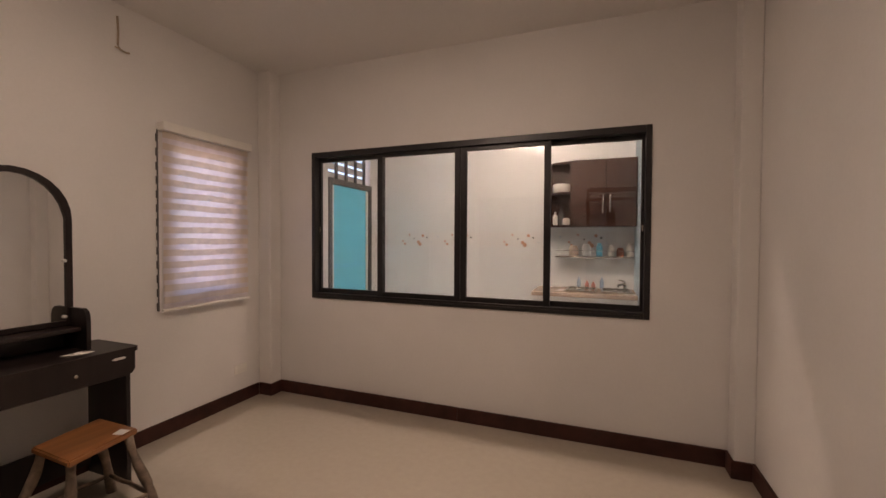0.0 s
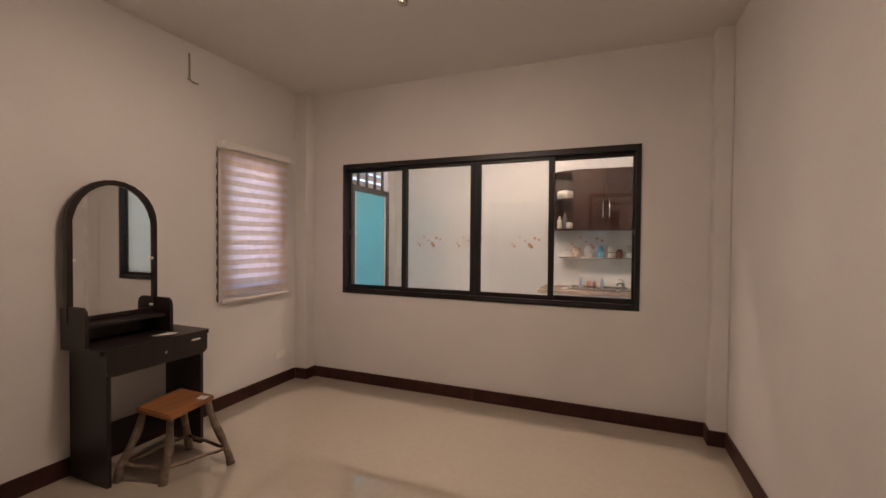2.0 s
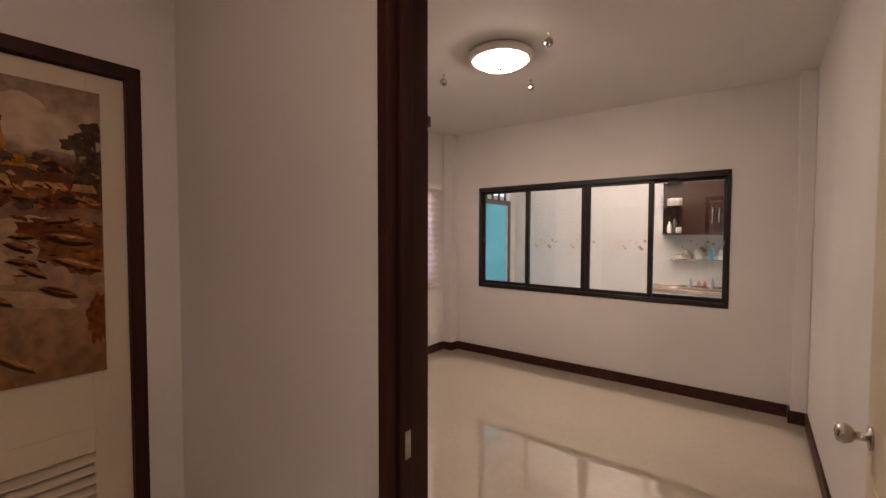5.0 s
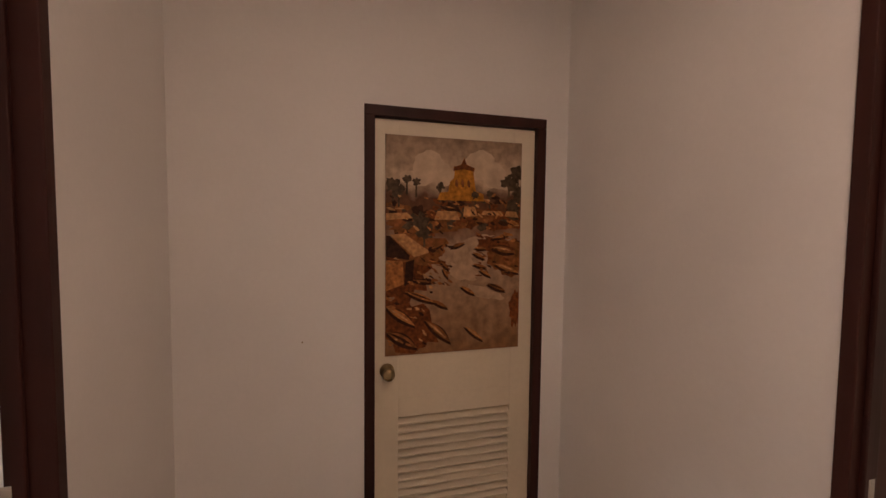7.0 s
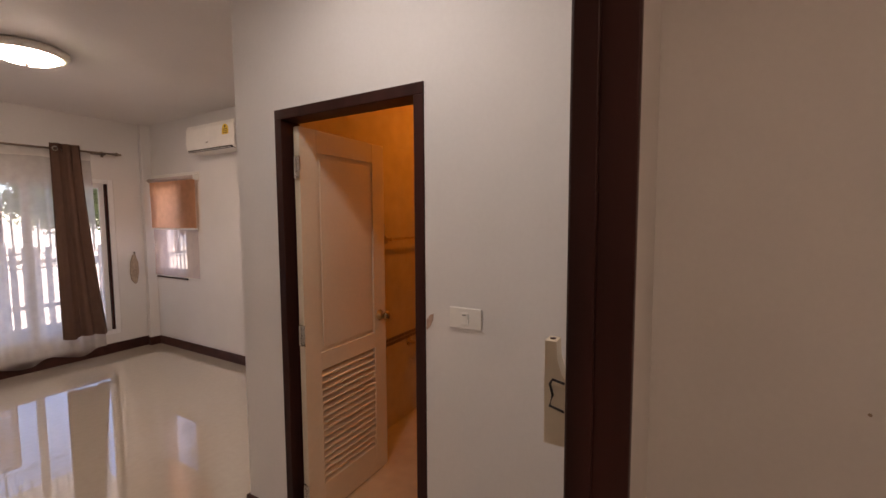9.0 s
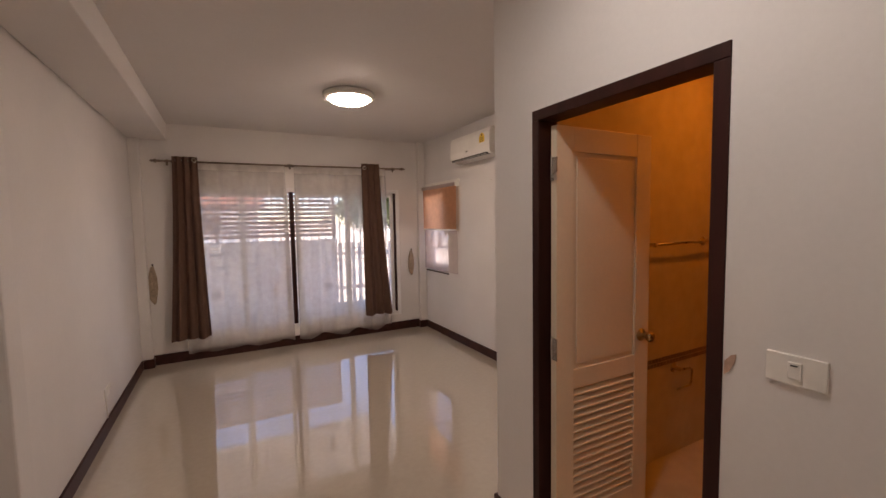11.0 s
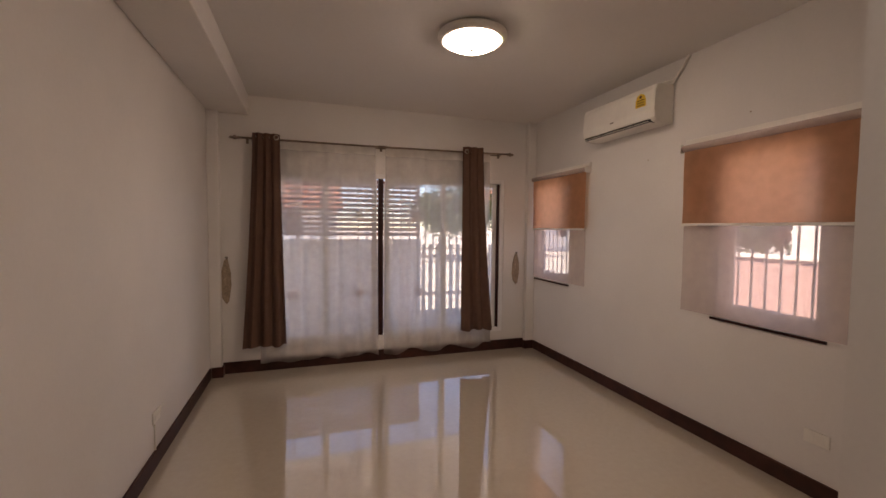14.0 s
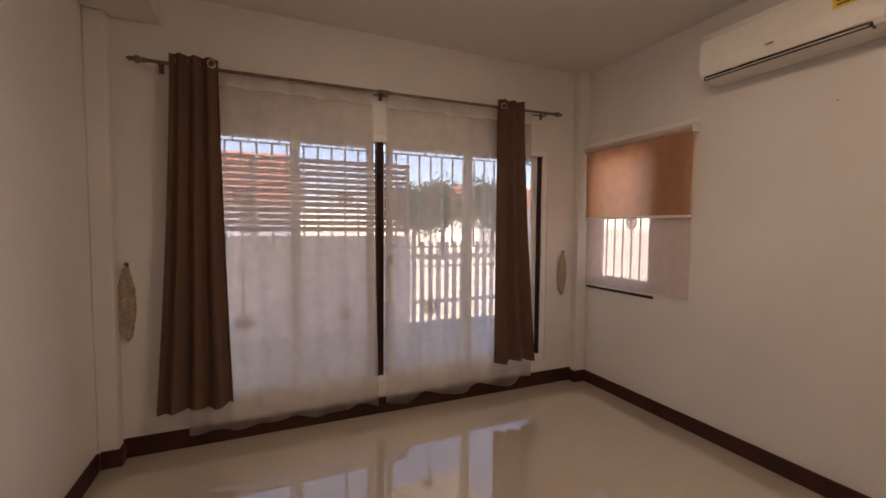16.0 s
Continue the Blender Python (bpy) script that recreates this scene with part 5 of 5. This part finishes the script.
for k in range(3):
    box(bm, W2 + 0.1866, W2 + 0.187, -7.045, -6.975, 2.41 + 0.018 * k, 2.417 + 0.018 * k)
lathe(bm, [(0.012, 0), (0.012, 0.0005)], (W2 + 0.1866, -7.01, 2.475), "x", 10)
part("label_print", bm, M_BASE, t, "brown printed bars")
boxed("badge", (W2 + 0.186, W2 + 0.1875, -7.34, -7.30, 2.345, 2.355), M_CHROME, t)
bm = bmesh.new()
tube(bm, [(W2 + 0.02, -6.90, 2.545), (W2 + 0.02, -6.86, 2.575), (W2 + 0.015, -6.80, 2.64), (W2 + 0.015, -6.74, H)], 0.010, 8)
tube(bm, [(W2 + 0.05, -6.98, 2.55), (W2 + 0.04, -6.93, 2.58), (W2 + 0.02, -6.87, 2.575)], 0.008, 8)
part("pipe", bm, M_WHITE, t, "thin pale conduit", True)
bm = bmesh.new()
for y, z in ((-6.30, 2.20), (-7.10, 2.02), (-6.60, 1.90)):
    lathe(bm, [(0.005, 0), (0.005, 0.003), (0.002, 0.004)], (W2, y, z), "x", 8)
solid("wall_plug", bm, M_RATTAN, "small old screw plugs in the wall", "wall plug")

# ---- kitchen seen through the inner window ----
t = thing("kitchen_door", (KX0, 3.75, 0), "turquoise kitchen door in a dark frame with a barred transom", "door")
bm = bmesh.new()
for d in ((KX0 - 0.09, KX0 + 0.02, 3.28, 3.34, -0.09, 1.97), (KX0 - 0.09, KX0 + 0.02, 4.16, 4.22, -0.09, 1.97), (KX0 - 0.09, KX0 + 0.02, 3.28, 4.22, 1.97, 2.04), (KX0 - 0.09, KX0 + 0.02, 3.28, 4.22, 2.46, 2.52)):
    box(bm, *d, 0.004)
for k in range(4):
    y = 3.34 + 0.82 * (k + 0.5) / 4
    box(bm, KX0 - 0.02, KX0 + 0.01, y - 0.015, y + 0.015, 2.04, 2.46)
part("door_frame", bm, M_GREY, t)
leaf = boxed("leaf", (KX0 - 0.05, KX0 - 0.01, 3.345, 4.155, -0.08, 1.965), M_TPANE, t, "turquoise frosted leaf", 0.003)
boxed("cross_rail", (KX0 - 0.012, KX0 - 0.004, 3.36, 4.09, 0.985, 1.01), M_TURQ, leaf, "pale cross rail")
boxed("leaf_trim", (KX0 - 0.011, KX0 + 0.002, 3.347, 3.385, -0.05, 1.96), M_WHITE, leaf)
boxed("leaf_trim", (KX0 - 0.011, KX0 + 0.002, 4.11, 4.15, -0.05, 1.96), M_WHITE, leaf)
for k in range(4):
    boxed("louvre", (KX0 - 0.08, KX0 - 0.06, 3.34, 4.16, 2.045 + 0.108 * k, 2.045 + 0.108 * k + 0.078), M_HOUSE, t)

t = thing("upper_cabinet", (0.0, KY - 0.35, 1.47), "glossy wenge kitchen wall cabinet with steel handles", "cabinet")
boxed("body", (-0.39, KX1 - 0.003, 4.06, KY - 0.003, 1.47, 2.20), M_CABIN, t, "", 0.003)
for a, b, h in ((-0.385, -0.02, -0.05), (-0.015, KX1 - 0.01, 0.02)):
    d = boxed("door", (a, b, 4.036, 4.058, 1.48, 2.19), M_CABIN, t, "", 0.003)
    bm = bmesh.new()
    tube(bm, [(h, 4.034, 1.62), (h, 4.012, 1.63), (h, 4.012, 1.80), (h, 4.034, 1.81)], 0.006, 8)
    part("handle", bm, M_CHROME, d, "slim upright steel handle", True)
t = thing("open_shelf", (-0.53, KY - 0.2, 1.47), "rounded open end shelf of dark wood with bottles", "shelf")
boxed("back", (-0.67, -0.395, KY - 0.02, KY - 0.003, 1.47, 2.20), M_CABIN, t)
for z in (1.47, 1.84, 2.175):
    bm = bmesh.new()
    prism(bm, [(-0.395, 4.08), (-0.395, KY - 0.021), (-0.67, KY - 0.021)] + [(-0.395 - 0.275 * math.cos(q), KY - 0.06 - 0.28 * math.sin(q)) for q in (math.pi / 2 * k / 8 for k in range(1, 8))], "z", z, z + 0.022)
    part("shelf_board", bm, M_CABIN, t)
for x, y, h, r, m, z, nm, lab in ((-0.50, 4.25, 0.20, 0.032, M_GREY, 1.493, "bottle", "dark glass bottle on the end shelf"), (-0.57, 4.30, 0.16, 0.028, M_WHITE, 1.493, "bottle", "pale plastic bottle on the end shelf"),
                                  (-0.44, 4.20, 0.08, 0.04, M_WHITE, 1.493, "cup", "white cup on the end shelf"), (-0.50, 4.27, 0.11, 0.10, M_WHITE, 1.863, "rice_cooker", "white round cooker on the end shelf")):
    bm = bmesh.new()
    lathe(bm, [(r * 0.9, 0), (r, 0.01), (r, h * 0.6), (r * 0.85, h * 0.72), (r * 0.4, h * 0.82), (r * 0.4, h)] if r < 0.035 else [(r * 0.7, 0), (r * 0.95, 0.012), (r, h * 0.6), (r * 0.95, h * 0.9), (r * 0.6, h)], (x, y, z), sides=18)
    solid(nm, bm, m, lab, nm.replace("_", " "), smooth=True)

bm = bmesh.new()
for d in ((-2.9, KX1 - 0.001, KY - 0.006, KY - 0.001, 1.24, 1.42),):
    box(bm, *d)
solid("trim_tile_band", bm, M_TILEB, "patterned band of wall tiles", "tile band", "structure")
bm = bmesh.new()
PRINT = ((0.0, 1.30, 0.014, 0), (0.03, 1.262, 0.017, 0), (0.10, 1.385, 0.013, 0), (0.17, 1.335, 0.010, 1), (0.23, 1.29, 0.022, 0), (0.255, 1.26, 0.026, 0), (0.30, 1.375, 0.020, 0), (0.36, 1.35, 0.013, 1), (0.42, 1.29, 0.009, 2), (-0.10, 1.36, 0.010, 2))
for tone, m, lab in ((0, M_ORANGE, "orange"), (1, M_GREY, "grey"), (2, M_BLUE, "blue")):
    bm = bmesh.new()
    for base in (-2.62, -2.00, -1.20, -0.42):
        for dx, z, r, k in PRINT:
            if k == tone and base + dx + r < KX1:
                lathe(bm, [(r, 0), (r * 0.6, -0.0015)], (base + dx, KY - 0.0065, z), "y", 9)
    solid("trim_tile_flowers", bm, m, lab + " flower prints on the tile band", "tile print", "structure")

t = thing("kitchen_counter", (-0.2, 4.1, -0.1), "low tiled kitchen counter with a speckled top", "counter")
boxed("body", (-0.74, KX1 - 0.003, 3.86, KY - 0.003, -0.1, 0.72), M_TILEB, t, "", 0.003)
boxed("worktop", (-0.77, KX1 - 0.002, 3.82, KY - 0.002, 0.72, 0.765), M_COUNTER, t, "speckled stone worktop", 0.006)
t = thing("sink", (-0.1, 4.1, 0.766), "steel double sink set in the counter", "sink")
bm = bmesh.new()
for a, b in ((-0.42, -0.10), (-0.06, 0.25)):
    for d in ((a, b, 3.93, 3.955, 0.766, 0.785), (a, b, 4.28, 4.305, 0.766, 0.785), (a, a + 0.025, 3.955, 4.28, 0.766, 0.785), (b - 0.025, b, 3.955, 4.28, 0.766, 0.785), (a + 0.025, b - 0.025, 3.955, 4.28, 0.766, 0.770)):
        box(bm, *d)
part("basin", bm, M_CHROME, t)
bm = bmesh.new()
lathe(bm, [(0.026, 0), (0.026, 0.012), (0.018, 0.02), (0.019, 0.055), (0.022, 0.065), (0.014, 0.078)], (0.19, 4.32, 0.766), "z", 16)
tube(bm, [(0.19, 4.32, 0.82), (0.16, 4.27, 0.835), (0.12, 4.21, 0.825), (0.115, 4.20, 0.81)], 0.011, 10)
tube(bm, [(0.19, 4.32, 0.84), (0.175, 4.33, 0.865), (0.13, 4.33, 0.875)], 0.007, 8)
part("tap", bm, M_CHROME, t, "curved chrome tap", True)
t = thing("wall_rack", (-0.1, 4.38, 1.13), "narrow glass wall shelf with jars", "shelf")
boxed("shelf_board", (-0.56, KX1 - 0.01, 4.24, KY - 0.008, 1.125, 1.14), M_CHROME, t, "", 0.002)
boxed("rail", (-0.56, KX1 - 0.01, 4.24, 4.248, 1.20, 1.206), M_CHROME, t)
jars = [(-0.36, 0.055, 0.12, M_COUNTER, "jar", "brown covered jar"), (-0.22, 0.05, 0.14, M_TILEB, "jar", "pale storage jar"), (-0.08, 0.035, 0.15, M_TURQ, "jar", "pale blue bottle"), (0.04, 0.03, 0.13, M_WHITE, "jar", "white plastic jar"),
        (0.14, 0.04, 0.10, M_HUTB, "jar", "red-brown spice jar"), (0.24, 0.035, 0.15, M_WHITE, "jar", "tall white jar")]
for x, rr, h, m, nm, lab in jars:
    bm = bmesh.new()
    lathe(bm, [(rr * 0.9, 0), (rr, 0.01), (rr, h * 0.75), (rr * 0.7, h * 0.86), (rr * 0.72, h)], (x, 4.33, 1.141), sides=16)
    solid(nm, bm, m, lab + " on the kitchen rack", "jar", smooth=True)
for x, h, m, lab in ((-0.30, 0.16, M_BLUE, "blue dish soap bottle by the sink"), (-0.21, 0.11, M_RED, "red plastic tub by the sink"), (-0.14, 0.10, M_RED, "red sponge cup by the sink"), (-0.05, 0.17, M_BLUE, "blue spray bottle by the sink")):
    bm = bmesh.new()
    lathe(bm, [(0.020, 0), (0.023, 0.01), (0.023, h * 0.5), (0.010, h * 0.65), (0.009, h * 0.8)], (x, 4.36, 0.786 if x < -0.45 else 0.766), sides=14)
    solid("bottle", bm, m, lab, "bottle", smooth=True)
t = thing("kitchen_lamp", (-0.9, 2.75, 2.9), "bright tube lamp on the kitchen ceiling", "ceiling lamp")
boxed("housing", (-1.5, -0.3, 2.72, 2.78, 2.87, 2.9), M_WHITE, t, "", 0.003)
bm = bmesh.new()
tube(bm, [(-1.48, 2.75, 2.85), (-0.32, 2.75, 2.85)], 0.018, 12)
part("tube", bm, mat("lit_tube", (0.9, 0.9, 0.9), 0.3, emit=(1.0, 0.93, 0.86), strength=KITCHEN), t, "glowing tube")

# ---- outside ----
bm = bmesh.new()
s = 600
vs = [bm.verts.new(p) for p in ((-s, -s, -0.16), (s, -s, -0.16), (s, s, -0.16), (-s, s, -0.16))]
bm.faces.new(vs)
solid("ground", bm, M_CONC, "grey concrete yard and street", "ground", "structure")
bm = bmesh.new()
box(bm, 0.9, 4.0, -9.2, -9.0, -0.16, 3.2)
box(bm, -2.95, 0.9, -8.99, -8.6, 2.85, 3.0)
solid("outer_wall", bm, M_HOUSE, "white rendered outer wall", "wall", "structure")
bm = bmesh.new()
box(bm, -3.1, 0.95, -9.0, 4.6, 3.05, 3.12)
solid("roof", bm, M_HOUSE, "flat roof over the rooms", "roof", "structure")

bm = bmesh.new()
box(bm, -3.1, 4.2, -11.95, -9.0, 2.75, 2.83)
box(bm, -3.1, 4.2, -12.00, -11.95, 2.72, 2.87)
solid("porch_roof", bm, M_HOUSE, "white porch roof over the yard", "roof", "structure")

t = thing("boundary_wall", (0.0, -12.03, -0.16), "white boundary wall with a brown slatted screen above", "boundary wall")
boxed("wall", (-2.2, 3.6, -12.13, -11.95, -0.16, 1.235), M_HOUSE, t, "", 0.01)
for x in (-2.17, 0.0, 1.7, 3.5):
    boxed("post", (x - 0.03, x + 0.03, -12.09, -12.04, 1.235, 2.32), M_GREY, t, "dark steel post")
for k in range(12):
    z = 1.30 + 0.0865 * k
    boxed("slat", (-2.2, 3.6, -12.04, -12.02, z, z + 0.064), M_SLAT, t, "", 0.003)

t = thing("picket_fence", (-3.8, -12.05, -0.16), "white picket fence along the street", "fence")
for z in (0.15, 0.88):
    boxed("rail", (-4.62, -2.21, -12.08, -12.05, z, z + 0.06), M_IRON, t)
for k in range(17):
    x = -2.28 - k * 0.14
    boxed("picket", (x - 0.038, x + 0.038, -12.05, -12.03, -0.16, 1.14), M_IRON, t, "", 0.003)


def house(at, w, d, h, rise, wall, label):
    x, y = at
    t = thing("house", (x, y, -0.16), label, "house", "neighbouring houses")
    boxed("wall", (x - w / 2, x + w / 2, y - d / 2, y + d / 2, -0.16, h), wall, t)
    bm = bmesh.new()
    prism(bm, [(y - d / 2 - 0.5, h), (y + d / 2 + 0.5, h), (y + d / 2 + 0.5, h + 0.12), (y, h + rise), (y - d / 2 - 0.5, h + 0.12)], "x", x - w / 2 - 0.4, x + w / 2 + 0.4)
    part("roof", bm, M_ROOF, t, "red tiled roof")
    for s in (-1, 1):
        for k in range(3):
            xc = x - w / 2 + w * (k + 0.5) / 3
            f = y + s * d / 2
            bm = bmesh.new()
            box(bm, xc - 0.5, xc + 0.5, f - 0.03, f + 0.03, 1.0, 2.1)
            win = part("window", bm, M_GREY, t)
            bm = bmesh.new()
            for q in (-0.5, 0, 0.5):
                box(bm, xc + q - 0.03, xc + q + 0.03, f - 0.05, f + 0.05, 0.98, 2.12)
            part("frame", bm, M_PVC, win)
    return t


house((5.6, -36.0), 15.0, 11.0, 2.5, 3.7, M_HOUSE, "white single-storey house with a red tiled roof")
house((-18.0, -34.0), 9.0, 7.0, 2.8, 1.7, M_HOUSE, "white house with a red roof beyond the street")
house((-12.0, -5.5), 7.0, 8.0, 3.1, 1.9, M_HOUSE, "white neighbouring house with a red roof")
t = thing("garden_wall", (-6.7, -4.5, -0.16), "pink rendered garden wall between the plots", "garden wall")
boxed("wall", (-6.76, -6.64, -9.6, 4.5, -0.16, 1.05), M_PINK, t, "", 0.01)
boxed("coping", (-6.80, -6.60, -9.62, 4.5, 1.051, 1.11), M_HOUSE, t, "pale coping", 0.008)


def tree(at, h, spread, seed):
    r = random.Random(seed)
    x, y = at
    t = thing("tree", (x, y, -0.16), "leafy green garden tree beyond the fence", "tree", "garden trees")
    bm = bmesh.new()
    tube(bm, [(x, y, -0.16), (x + 0.05, y, h * 0.25), (x - 0.05, y + 0.05, h * 0.45), (x, y, h * 0.7)], [0.13, 0.10, 0.08, 0.03], 9)
    tips = []
    for k in range(9):
        a, z = r.uniform(0, 6.28), h * r.uniform(0.3, 0.6)
        p = Vector((x, y, z))
        q = p + Vector((math.cos(a) * spread * r.uniform(0.4, 0.9), math.sin(a) * spread * r.uniform(0.4, 0.9), h * r.uniform(0.1, 0.35)))
        tube(bm, [p, p.lerp(q, 0.5) + Vector((0, 0, 0.1)), q], [0.05, 0.035, 0.012], 6)
        tips += [q, p.lerp(q, 0.65)]
    tips.append(Vector((x, y, h * 0.85)))
    part("trunk", bm, M_TRUNK, t, "", True)
    verts, faces = [], []
    for c in tips:
        for k in range(210):
            o = Vector((r.gauss(0, 1), r.gauss(0, 1), r.gauss(0, 0.8))) * spread * 0.20 + c
            d1 = Vector((r.uniform(-1, 1), r.uniform(-1, 1), r.uniform(-1, 1))).normalized() * 0.11
            d2 = d1.orthogonal().normalized() * 0.05
            n = len(verts)
            verts += [o - d1, o + d2, o + d1, o - d2]
            faces.append((n, n + 1, n + 2, n + 3))
    me = bpy.data.meshes.new("crown")
    me.from_pydata([tuple(v - Vector((x, y, -0.16))) for v in verts], [], faces)
    me.materials.append(M_LEAF)
    c = new("crown", me)
    c.parent = t
    return t


tree((-6.9, -25.0), 3.5, 1.6, 1)
tree((-8.9, -26.0), 3.7, 1.9, 2)
tree((-12.2, -26.5), 4.2, 2.1, 3)
tree((-9.0, -11.0), 3.4, 1.5, 4)
